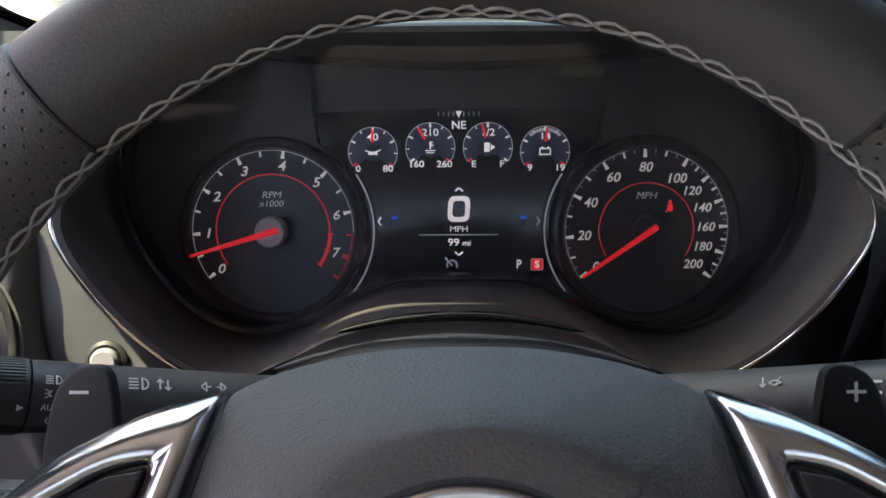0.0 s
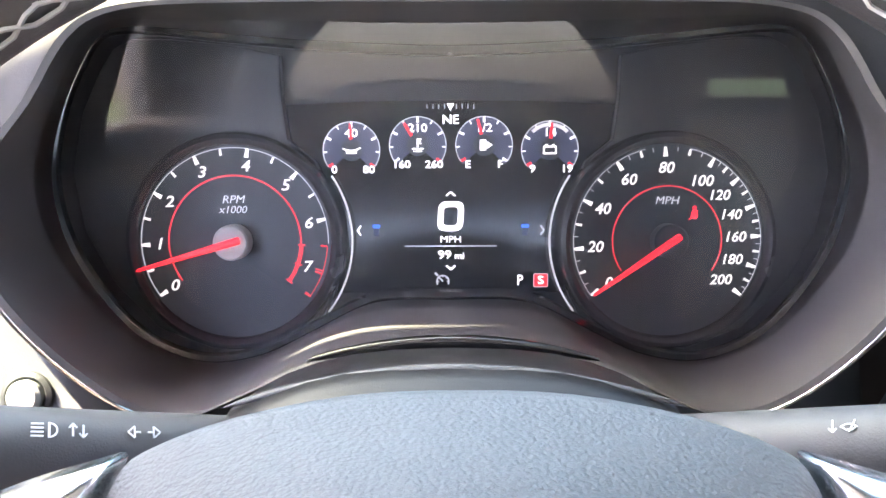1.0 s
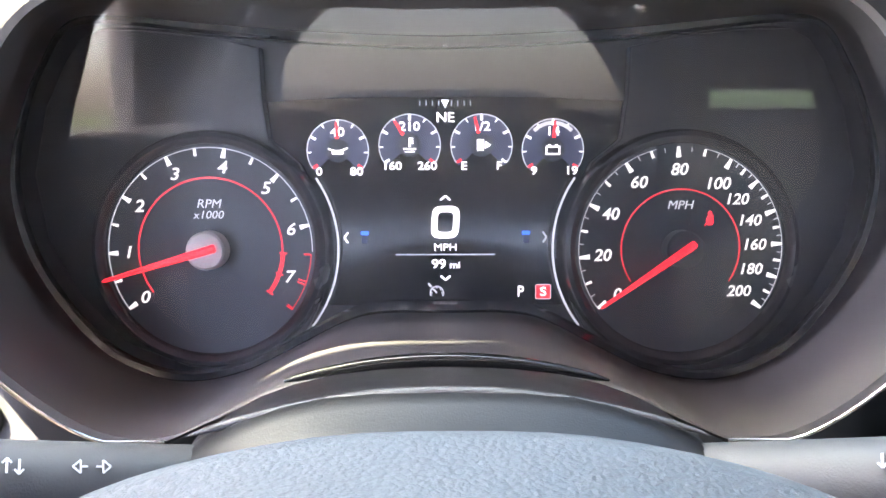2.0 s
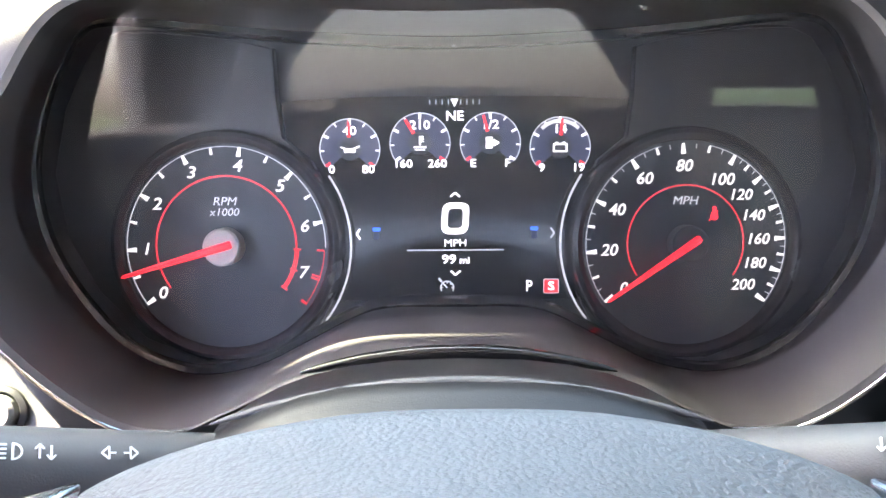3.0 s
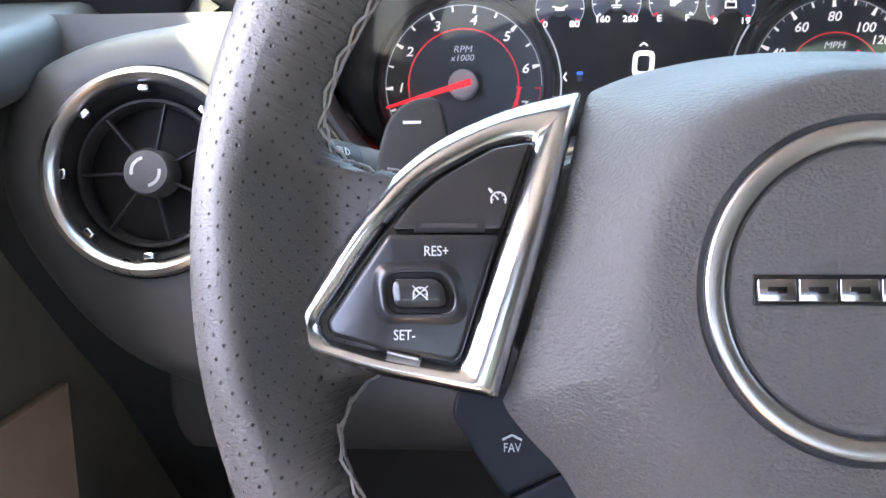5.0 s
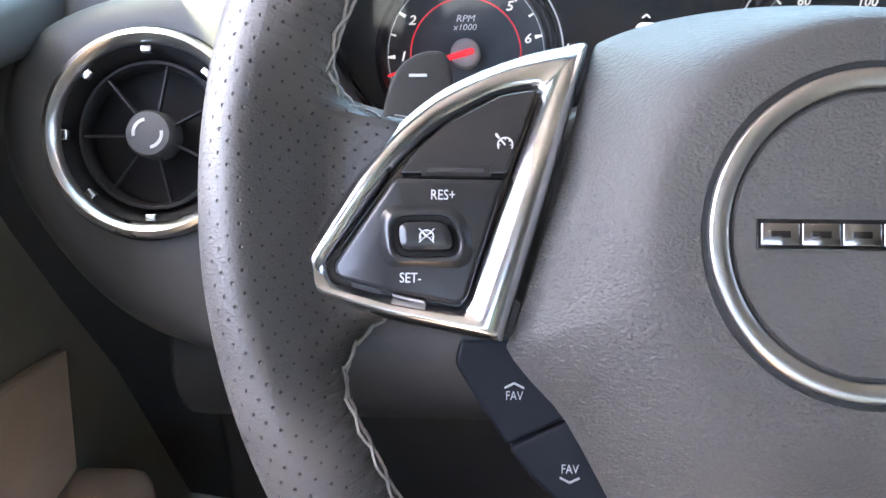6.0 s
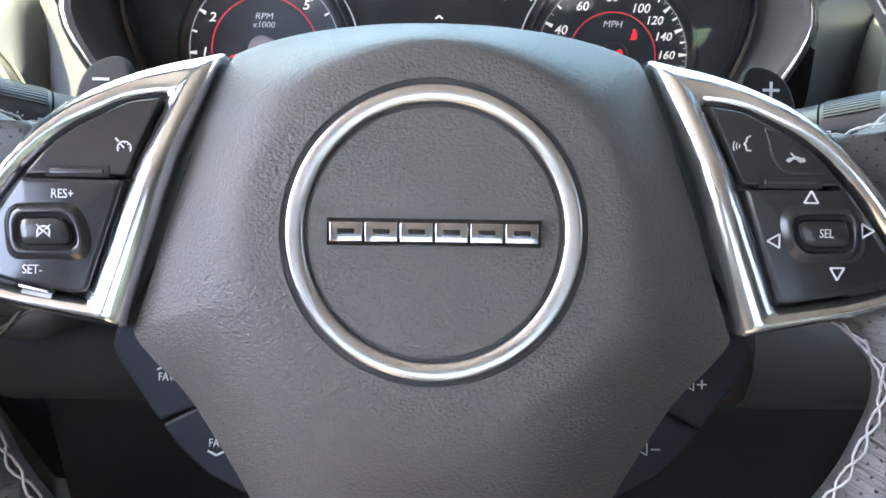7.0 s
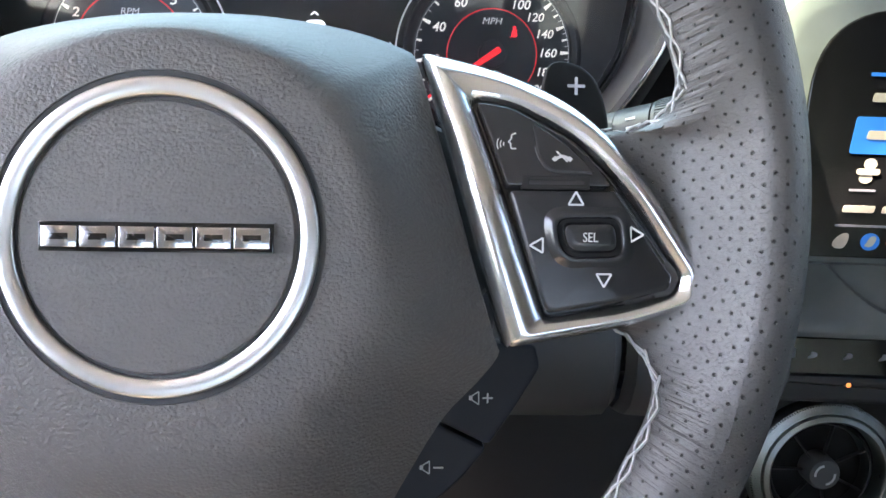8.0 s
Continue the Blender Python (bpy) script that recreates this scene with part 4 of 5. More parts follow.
def display(cluster):
    o = mirrored([(0, 0.0790), (0.050, 0.0785), (0.0925, 0.0765), (0.0900, 0.0560), (0.075, 0.044), (0.0640, 0.020), (0.0600, 0.0), (0.0620, -0.016), (0.0660, -0.0305), (0, -0.0310)])
    s = part("display", prism(o, -0.004, 0.0, 0.0003), "screen", cluster, "black glowing information display")
    z = 0.0002
    W = lambda name, bm, mat="white": part(name, bm, mat, s, smooth=False)
    data = [(-0.0562, 0.0510, ("40", "0", "80"), 92, "oil"), (-0.0186, 0.0538, ("210", "160", "260"), 122, "temp"), (0.0190, 0.0538, ("1/2", "E", "F"), 104, "fuel"), (0.0563, 0.0512, ("14", "9", "19"), 86, "batt")]
    for cx, cy, tx, a, k in data:
        W("mini_gauge", join(lathe_at(0.0160, cx, cy, z)), "navy")
        W("gauge_rim", ring_arc(0.0158, 0.0163, -35, 215, z + 0.0002, 0.0002, 40, cx, cy), "glow_dim")
        W("gauge_centre", ring_arc(0.0, 0.0062, 0, 359, z + 0.0002, 0.0001, 24, cx, cy), "dial")
        for i in range(9):
            b = radians(215 - 250 * i / 8)
            red = i in (0, 8) and not (k == "temp" and i == 0) and not (k == "fuel" and i == 8)
            big = i % 2 == 0
            W("gauge_tick", bar(cx + (0.0128 if big else 0.0138) * math.cos(b), cy + (0.0128 if big else 0.0138) * math.sin(b), cx + 0.0157 * math.cos(b), cy + 0.0157 * math.sin(b), 0.0013 if big else 0.0007, z + 0.0004, 0.0002), "red" if red else "white")
        if k == "batt":
            W("gauge_band", ring_arc(0.0130, 0.0150, 45, 135, z + 0.0003, 0.0001, 20, cx, cy), "glow_dim")
        b = radians(a)
        W("gauge_needle", bar(cx + 0.0062 * math.cos(b), cy + 0.0062 * math.sin(b), cx + 0.0150 * math.cos(b), cy + 0.0150 * math.sin(b), 0.0018, z + 0.0006, 0.0003, 0.0013), "red")
        lettering("gauge_text", tx[0], 0.0066, s, cx, cy + 0.0095, z + 0.0005, "white", 0, 1.12, 0.014)
        off = 0.0098 if k in ("oil", "batt") else 0.0092
        lettering("gauge_text", tx[1], 0.0060, s, cx - off, cy - 0.0110, z + 0.0005, "white", 0, 1.15, 0.014)
        lettering("gauge_text", tx[2], 0.0060, s, cx + off, cy - 0.0110, z + 0.0005, "white", 0, 1.15, 0.014)
        if k == "oil":
            W("gauge_symbol", join(bar(cx - 0.003, cy - 0.0008, cx + 0.003, cy - 0.0008, 0.0022, z + 0.0005), bar(cx + 0.002, cy, cx + 0.0052, cy + 0.0014, 0.0008, z + 0.0005), bar(cx - 0.005, cy + 0.001, cx - 0.002, cy, 0.0008, z + 0.0005)))
        elif k == "temp":
            W("gauge_symbol", join(bar(cx, cy - 0.001, cx, cy + 0.0038, 0.0010, z + 0.0005), *[bar(cx, cy + q, cx + 0.002, cy + q, 0.0006, z + 0.0005) for q in (0.001, 0.0022, 0.0034)], bar(cx - 0.0034, cy - 0.002, cx + 0.0034, cy - 0.002, 0.0008, z + 0.0005), bar(cx - 0.0026, cy - 0.0034, cx + 0.0026, cy - 0.0034, 0.0006, z + 0.0005)))
        elif k == "fuel":
            W("gauge_symbol", join(bar(cx - 0.0006, cy - 0.003, cx - 0.0006, cy + 0.003, 0.0036, z + 0.0005), prism([(cx + 0.0018, cy - 0.002), (cx + 0.0050, cy), (cx + 0.0018, cy + 0.002)], z + 0.0005, z + 0.0007, 0.00005)))
        else:
            W("gauge_symbol", join(*[bar(*p, *q, 0.0008, z + 0.0005) for p, q in (((cx - 0.0034, cy - 0.0022), (cx + 0.0034, cy - 0.0022)), ((cx - 0.0034, cy + 0.0016), (cx + 0.0034, cy + 0.0016)), ((cx - 0.0034, cy - 0.0026), (cx - 0.0034, cy + 0.002)), ((cx + 0.0034, cy - 0.0026), (cx + 0.0034, cy + 0.002)), ((cx - 0.0026, cy + 0.0024), (cx - 0.0012, cy + 0.0024)), ((cx + 0.0012, cy + 0.0024), (cx + 0.0026, cy + 0.0024)))]))
    lettering("heading", "NE", 0.0072, s, 0.0, 0.0680, z, "white", 0, 1.05, 0.014)
    W("compass_pointer", prism([(-0.0021, 0.0772), (0.0021, 0.0772), (0.0, 0.0730)], z, z + 0.0003, 0.00005))
    for k in (-4, -3, -2, -1, 1, 2, 3, 4):
        W("compass_tick", bar(k * 0.0033, 0.0742, k * 0.0033, 0.0768, 0.0004, z), "glow_dim")
    ring = [[(x + 0.06 * (y - 0.0135), y, q) for x, y in fillet([(-w, 0.0135 - h), (w, 0.0135 - h), (w, 0.0135 + h), (-w, 0.0135 + h)], r, 5)] for w, h, r, q in ((0.0073, 0.0085, 0.0048, z), (0.0073, 0.0085, 0.0048, z + 0.0003), (0.0041, 0.0053, 0.0026, z + 0.0003), (0.0041, 0.0053, 0.0026, z))]
    W("speed_digit", loft(ring, True))
    lettering("unit", "MPH", 0.0054, s, 0.0, 0.0001, z, "white", 0, 1.15, 0.0)
    W("rule", bar(-0.0262, -0.0036, 0.0262, -0.0036, 0.0006, z), "glow_dim")
    lettering("range", "99", 0.0068, s, -0.0035, -0.0088, z, "white", 0, 1.15, 0.014)
    lettering("range", "mi", 0.0052, s, 0.0050, -0.0093, z, "white", 0, 1.12, 0.014)
    for y, q in ((0.0262, 1), (-0.0160, -1)):
        W("chevron", join(bar(-0.0026, y - 0.0011 * q, 0.0, y + 0.0011 * q, 0.0010, z), bar(0.0, y + 0.0011 * q, 0.0026, y - 0.0011 * q, 0.0010, z)))
    for x, q, m in ((-0.0523, -1, "white"), (0.0523, 1, "glow_dim")):
        W("chevron", join(bar(x - 0.001 * q, 0.0082, x + 0.001 * q, 0.0054, 0.0009, z), bar(x + 0.001 * q, 0.0054, x - 0.001 * q, 0.0026, 0.0009, z)), m)
        W("block_bar", bar(x - q * 0.0098, 0.0088, x - q * 0.0098, 0.0068, 0.0042, z), "blue")
        W("block_bar", bar(x - q * 0.0098, 0.0066, x - q * 0.0098, 0.0024, 0.0030, z), "navy")
    W("cruise_symbol", glyph_cruise(z, -0.0046, -0.0240, 0.0038), "glow_dim")
    lettering("gear", "P", 0.0085, s, 0.0397, -0.0236, z, "white", 0, 0.85, 0.0)
    W("gear_box", prism(fillet([(0.0475, -0.0275), (0.0559, -0.0275), (0.0559, -0.0195), (0.0475, -0.0195)], 0.0010), z, z + 0.0001, 0.00004), "glow_dim")
    W("gear_box", prism(fillet([(0.0479, -0.0271), (0.0555, -0.0271), (0.0555, -0.0199), (0.0479, -0.0199)], 0.0008), z, z + 0.0002, 0.00005), "red")
    lettering("gear", "S", 0.0066, s, 0.0517, -0.0236, z + 0.0003, "white", 0, 1.2, 0.015)
    for q in (-1, 1):
        pts = [(q * (0.121 - 0.0655 * math.cos(radians(a))), 0.0655 * math.sin(radians(a)), 0.0075) for a in range(-38, 36, 4)]
        W("edge_light", tube(pts, 0.0006, 5), "glow_dim")
    return s


def lathe_at(r, cx, cy, z):
    return ring_arc(0.0, r, -42, 222, z, 0.00015, 40, cx, cy)


def instrument_cluster():
    c = holder("instrument_cluster", CLUSTER, "black instrument cluster with two round dials and a lit display", "instrument cluster")
    edge = spline(mirrored(LENS_EDGE), 4, True)
    part("face_panel", prism([p * 1.01 for p in edge], -0.016, -0.0045, 0.001), "panel", c)
    rows = [[(p[0] * k, 0.025 + (p[1] - 0.025) * k, z) for p in edge] for k, z in ((0.985, -0.005), (0.992, 0.010), (1.0, 0.014))]
    part("side_wall", loft(rows, True), "panel", c)
    for q in (1, -1):
        inner = [(0.0955, 0.1040), (0.0945, 0.0790), (0.0915, 0.0570), (0.0765, 0.0445), (0.0655, 0.0200), (0.0615, 0.0), (0.0635, -0.0160), (0.0680, -0.0330)]
        part("dial_plate", prism([(q * x, y) for x, y in inner + [(x * 0.985, y * 0.97) for x, y in LENS_EDGE[3:-2]]], -0.0042, 0.0032, 0.0010), "panel", c, "raised black plate round the dial", smooth=False)
    display(c)
    tachometer(c)
    speedometer(c)
    # clear lens, curving towards the driver up to the hood
    A = spline([(p[0], p[1], 0.014) for p in mirrored(LENS_EDGE)], 4, True)
    B = spline(mirrored(LIP), 4, True)
    curve = lambda v: 0.030 + 0.17 * (v + 0.065) + 0.15 * (v + 0.065) ** 2
    rim = []
    for a, b in zip(A, B):
        k = 0.5
        for _ in range(30):
            p = a + (b - a) * k
            k = min(max(k + 0.5 * (curve(p[1]) - p[2]) / max(b[2] - a[2], 0.03), 0.02), 0.96)
        rim.append(a + (b - a) * k)
    rows = []
    for k in (0.0, 0.15, 0.3, 0.45, 0.6, 0.75, 0.9, 1.0):
        row = []
        for p in rim:
            x, y = p[0] * k, 0.02 + (p[1] - 0.02) * k
            row.append((x, y, curve(y) + (p[2] - curve(p[1])) * k ** 6))
        rows.append(row)
    bm = loft(rows, True)
    bmesh.ops.remove_doubles(bm, verts=bm.verts, dist=1e-5)
    part("lens", bm, "lens", c, "clear curved plastic lens")


def binnacle():
    h = holder("instrument_binnacle", CLUSTER, "dark moulded binnacle hood wrapped round the instrument cluster", "binnacle")
    A = spline([(p[0], p[1], 0.014) for p in mirrored(LENS_EDGE)], 4, True)
    B = spline(mirrored(LIP), 4, True)
    up = lambda p: smooth((p[1] - 0.03) / 0.05)
    rows = [[a * 1.004 - np.array((0, 0, 0.012)) for a in A], [a * 1.004 for a in A]]
    for t in (0.12, 0.3, 0.5, 0.7, 0.88, 1.0):
        rows.append([a + (b - a) * t + np.array((0, 0, 0.012 * math.sin(math.pi * t) * (1 - up(b)))) for a, b in zip(A, B)])

    def out(p, d, w):
        q = np.array((p[0], p[1] - 0.02))
        q = q / np.linalg.norm(q) * d
        return np.array((p[0] + q[0], p[1] + q[1], p[2] + w))

    rows.append([out(b, 0.003, 0.0012) for b in B])
    part("hood_shell", loft(rows, True), "shroud", h)
    flank = lambda b: smooth((abs(b[0]) - 0.13) / 0.04) * smooth((b[1] - 0.02) / 0.03)
    brow = lambda b: smooth((abs(b[0]) - 0.10) / 0.05) * smooth((b[1] - 0.045) / 0.03)
    rows = [rows[-1], [out(b, 0.007 - 0.002 * up(b) + 0.012 * brow(b), -0.001) for b in B]]
    rows.append([out(b, 0.012 - 0.004 * up(b) + 0.030 * brow(b), -0.010 - 0.004 * up(b)) for b in B])
    rows.append([out(b, 0.018 - 0.009 * up(b) + 0.045 * flank(b), -0.028) for b in B])
    rows.append([out(b, 0.024 - 0.013 * up(b) + 0.075 * flank(b), -0.075) for b in B])
    part("hood_crest", loft(rows, True), "crest", h, "black upper edge of the hood")
    line = [out(b, 0.0045, 0.0012) for b in B]
    n = len(line)
    for s in (1, -1):
        seg = [p for p in line if s * p[0] > 0.118 and p[1] < 0.045]
        seg.sort(key=lambda p: p[1])
        part("trim_strip", tube(seg, 0.0011, 8, flat=0.6), "badge", h, "thin bright trim strip along the binnacle lip")
    part("lens_gasket", tube([a * 1.002 + np.array((0, 0, 0.004)) for a in A], 0.0042, 8, True), "gloss", h, "black gasket round the lens")
    return h


instrument_cluster()
binnacle()


# ---- steering column ----
def steering_column():
    col = holder("steering_column", WHEEL, "black plastic steering column shroud behind the wheel", "steering column")

    def arch(w, a, top, bot=-0.09, n=44, e=2.6):
        v0 = (top + bot) / 2 - 0.005
        row = []
        for i in range(n):
            k = 2 * math.pi * i / n
            c, s = math.cos(k), math.sin(k)
            x = a * math.copysign(abs(c) ** (2 / e), c)
            y = (top - v0 if s > 0 else v0 - bot) * math.copysign(abs(s) ** (2 / e), s) + v0
            row.append((x, y, w))
        return row

    part("shroud_front", loft([arch(-0.075, 0.040, 0.045, -0.05), arch(-0.150, 0.060, 0.050, -0.06), arch(-0.176, 0.108, 0.058), arch(-0.181, 0.114, 0.065), arch(-0.189, 0.117, 0.0695), arch(-0.200, 0.117, 0.0720), arch(-0.217, 0.116, 0.0752), arch(-0.224, 0.114, 0.0745), arch(-0.235, 0.105, 0.066), arch(-0.33, 0.105, 0.066)], True, True, True), "crest", col)
    crown = [(x, 0.0768 - 1.9 * x * x, -0.240) for x in np.linspace(-0.068, 0.068, 25)]
    part("column_edge", tube(crown, lambda t: 0.0005 + 0.0026 * math.sqrt(max(0.0, math.sin(math.pi * t))), 10), "gloss", col, "glossy rounded rear edge of the shroud")
    lipline = [(x, 0.0682 - 1.75 * x * x, -0.190) for x in np.linspace(-0.092, 0.092, 33)]
    part("column_lip", tube(lipline, lambda t: 0.0004 + 0.0022 * math.sqrt(max(0.0, math.sin(math.pi * t))), 10), "plastic", col, "rounded grey lip of the shroud")
    return col


steering_column()


# ---- stalks ----
def stalk(s):
    name = "turn_signal_stalk" if s < 0 else "wiper_stalk"
    st = holder(name, WHEEL, "black " + ("light and indicator" if s < 0 else "wiper") + " stalk with white symbols on the steering column", "stalk")
    a, b = np.array((s * 0.070, 0.0326, -0.210)), np.array((s * 0.1675, 0.0474, -0.1369))
    d = (b - a) / np.linalg.norm(b - a)
    part("shaft", tube([a + (b - a) * t for t in (0, 0.3, 0.6, 0.8, 1.0)], lambda t: 0.0135 + 0.0012 * t, 28), "plastic", st)
    part("boot", tube([a + d * t for t in (-0.01, 0.010, 0.020, 0.024)], lambda t: 0.021 if t < 0.9 else 0.018, 24), "dark", st)
    band = part("collar", tube([b + d * t for t in (0.0005, 0.001, 0.0165, 0.017)], lambda t: 0.0150, 32), "dark", st)
    knob = part("knob", tube([b + d * t for t in (0.0180, 0.0185, 0.0440, 0.0450)], lambda t: 0.0153, 36), "dark", st, "black rotary end of the stalk")
    along = -d if s < 0 else d
    n0 = np.array((0.0, 0.0, 1.0)) - d * d[2]
    n0 /= np.linalg.norm(n0)
    y0 = np.cross(n0, along)
    rib = None
    for k in range(60):
        q = 2 * math.pi * k / 60
        if math.cos(q + radians(6)) > 0.86:
            continue
        n = n0 * math.cos(q) + y0 * math.sin(q)
        m = Matrix(np.column_stack((along, np.cross(n, along), n)).tolist()).to_4x4()
        m.translation = b + d * 0.0312 + n * 0.0154
        if rib is None:
            rib = part("rib", box(-0.0115, 0.0115, -0.0005, 0.0005, -0.0006, 0.0005), "dark", knob)
            rib.matrix_local = m
        else:
            shared("rib", rib, knob, m)

    def mark(owner, x, turn, bm=None, text="", size=0.004, r=0.0149, mat="print"):
        t = (x - a[0]) / d[0]
        q = radians(turn)
        n = n0 * math.cos(q) + y0 * math.sin(q)
        m = Matrix(np.column_stack((along, np.cross(n, along), n)).tolist()).to_4x4()
        m.translation = a + d * t + n * (r + 0.0002)
        ob = lettering("mark", text, size, owner, 0, 0, 0, mat, 0, 0.85) if text else part("mark", bm, mat, owner, smooth=False)
        ob.matrix_local = m @ Matrix.Diagonal((0.85, 1, 1, 1)) if text else m

    lamp = lambda k: join(ring_arc(0.0018 * k, 0.0023 * k, -90, 90, 0, 0.0002, 12, 0.0006 * k, 0), bar(0.0006 * k, -0.0023 * k, 0.0006 * k, 0.0023 * k, 0.0006 * k, 0), *[bar(-0.0040 * k, y * k, -0.0008 * k, y * k, 0.0005 * k, 0) for y in (-0.0018, -0.0006, 0.0006, 0.0018)])
    arrow = lambda x, q: join(bar(x - 0.0020 * q, 0.0, x + 0.0004 * q, 0.0, 0.0006, 0), bar(x + 0.0026 * q, 0.0, x + 0.0002 * q, 0.0022, 0.0006, 0), bar(x + 0.0026 * q, 0.0, x + 0.0002 * q, -0.0022, 0.0006, 0), bar(x + 0.0002 * q, 0.0022, x + 0.0002 * q, -0.0022, 0.0006, 0))
    upright = lambda x, q: join(bar(x, -0.0022, x, 0.0022, 0.0007, 0), bar(x, 0.0026 * q, x - 0.0013, 0.0010 * q, 0.0006, 0), bar(x, 0.0026 * q, x + 0.0013, 0.0010 * q, 0.0006, 0))
    shaft = st.children[0]
    if s < 0:
        mark(shaft, -0.1475, 38, lamp(1.25), r=0.0147)
        mark(shaft, -0.1395, 38, join(upright(-0.0017, 1), upright(0.0017, -1)), r=0.0146)
        mark(shaft, -0.1215, 38, join(arrow(-0.0032, -1), arrow(0.0032, 1)), r=0.0144)
        mark(band, -0.1745, 38, lamp(0.9))
        mark(band, -0.1745, 16, join(ring_arc(0.0006, 0.0014, 90, 270, 0, 0.0002, 8, -0.001, 0), ring_arc(0.0006, 0.0014, -90, 90, 0, 0.0002, 8, 0.001, 0), *[bar(q * 0.0022, y, q * 0.0036, y * 1.8, 0.0004, 0) for q in (-1, 1) for y in (-0.001, 0, 0.001)]))
        mark(band, -0.1745, -5, text="AUTO", size=0.0037, r=0.0152)
        mark(band, -0.1745, -27, join(ring_arc(0.0013, 0.0018, -235, 55, 0, 0.0002, 16), bar(0, 0.0004, 0, 0.0022, 0.0005, 0)))
        mark(knob, -0.1840, -6, prism([(-0.0012, -0.0013), (0.0014, 0.0), (-0.0012, 0.0013)], 0, 0.0002, 0.00004), r=0.0153)
        mark(knob, -0.1925, -6, join(ring_arc(0.0014, 0.0019, 0, 359, 0, 0.0002, 16), *[bar(0.0025 * math.cos(q), 0.0025 * math.sin(q), 0.0034 * math.cos(q), 0.0034 * math.sin(q), 0.0006, 0) for q in [math.pi / 4 * k for k in range(8)]]), r=0.0153)
    else:
        mark(shaft, 0.1425, 42, join(ring_arc(0.0030, 0.0035, 35, 145, 0, 0.0002, 12, 0.001, -0.0026), ring_arc(0.0010, 0.0014, 35, 145, 0, 0.0002, 8, 0.001, -0.0026), bar(-0.0016, -0.0002, 0.0002, -0.0018, 0.0005, 0), bar(0.0036, -0.0002, 0.0018, -0.0018, 0.0005, 0), bar(0.001, -0.0024, 0.003, 0.0022, 0.0005, 0), upright(-0.0042, -1)), r=0.0146)
        for k in range(4):
            mark(band, 0.1745, 34 - 17 * k, bar(-0.0022 + 0.0004 * k, 0, 0.0022 - 0.0004 * k, 0, 0.0012, 0))
    return st


stalk(-1)
stalk(1)


# ---- dashboard ----
def air_vent(m, label, knurled=False):
    v = holder("air_vent", m, label, "air vent", "round dashboard vents")
    if knurled:
        ring = part("trim_ring", lathe([(0.0450, -0.012), (0.0455, 0.004), (0.0475, 0.0065), (0.0510, 0.0050), (0.0520, 0.0020), (0.0535, 0.0040), (0.0590, 0.0020), (0.0605, -0.0020), (0.0605, -0.014)], 72), "knurl", v, "satin chrome vent ring with a knurled rim")
        ridge = None
        for k in range(170):
            a = 2 * math.pi * k / 170
            m = Matrix.Translation((0.0575 * math.cos(a), 0.0575 * math.sin(a), 0.0022)) @ pose(0, 0, 0, 0, 0, math.degrees(a)) @ pose(0, 0, 0, 0, 20, 0)
            if ridge is None:
                ridge = part("ridge", box(-0.0035, 0.0035, -0.0005, 0.0005, -0.001, 0.0006), "knurl", ring, smooth=False)
                ridge.matrix_local = m
            else:
                shared("ridge", ridge, ring, m)
    else:
        part("trim_ring", lathe([(0.0500, -0.012), (0.0505, 0.000), (0.0520, 0.0040), (0.0550, 0.0060), (0.0580, 0.0045), (0.0595, 0.0), (0.0595, -0.010)], 72), "satin", v, "bright satin chrome vent ring")
    part("barrel", lathe([(0.0500, -0.002), (0.0470, -0.006), (0.0430, -0.016), (0.0430, -0.023), (0.0, -0.024)], 56), "void", v)
    part("inner_ring", lathe([(0.0420, -0.012), (0.0425, -0.008), (0.0405, -0.007), (0.0390, -0.010), (0.0390, -0.020), (0.0420, -0.020)], 56, True), "dark", v)
    hub = part("hub", lathe([(0.0, 0.0015), (0.0085, 0.0015), (0.0120, 0.0010), (0.0135, -0.0020), (0.0140, -0.018), (0.0, -0.019)], 40), "plastic", v, "dark grey vent hub")
    part("mark", join(ring_arc(0.0070, 0.0088, 100, 190, 0.0015, 0.0003, 16), ring_arc(0.0070, 0.0088, -80, 10, 0.0015, 0.0003, 16)), "print", hub)
    for k in range(7):
        a = radians(180 + k * 360 / 7)
        c, s = math.cos(a), math.sin(a)
        part("vane", bar(0.013 * c, 0.013 * s, 0.0400 * c, 0.0400 * s, 0.0014, -0.012, 0.004), "dark", v)
    for k in range(8):
        a = radians(90 + 45 * k)
        clip = part("clip", box(-0.0030, 0.0030, -0.0019, 0.0019, -0.006, 0.0002, 0.0008), "chrome", v, "small bright clip")
        clip.matrix_local = pose(0.0472 * math.cos(a), 0.0472 * math.sin(a), 0.001, 0, 0, math.degrees(a) + 90)
    return v


def normal_frame(origin, n):
    z = Vector(n).normalized()
    x = Vector((0, 0, 1)).cross(z).normalized()
    y = z.cross(x)
    m = Matrix((x, y, z)).transposed().to_4x4()
    m.translation = origin
    return m


VENT = normal_frame((-0.296, 0.335, 0.849), (0.06, -0.91, 0.41))


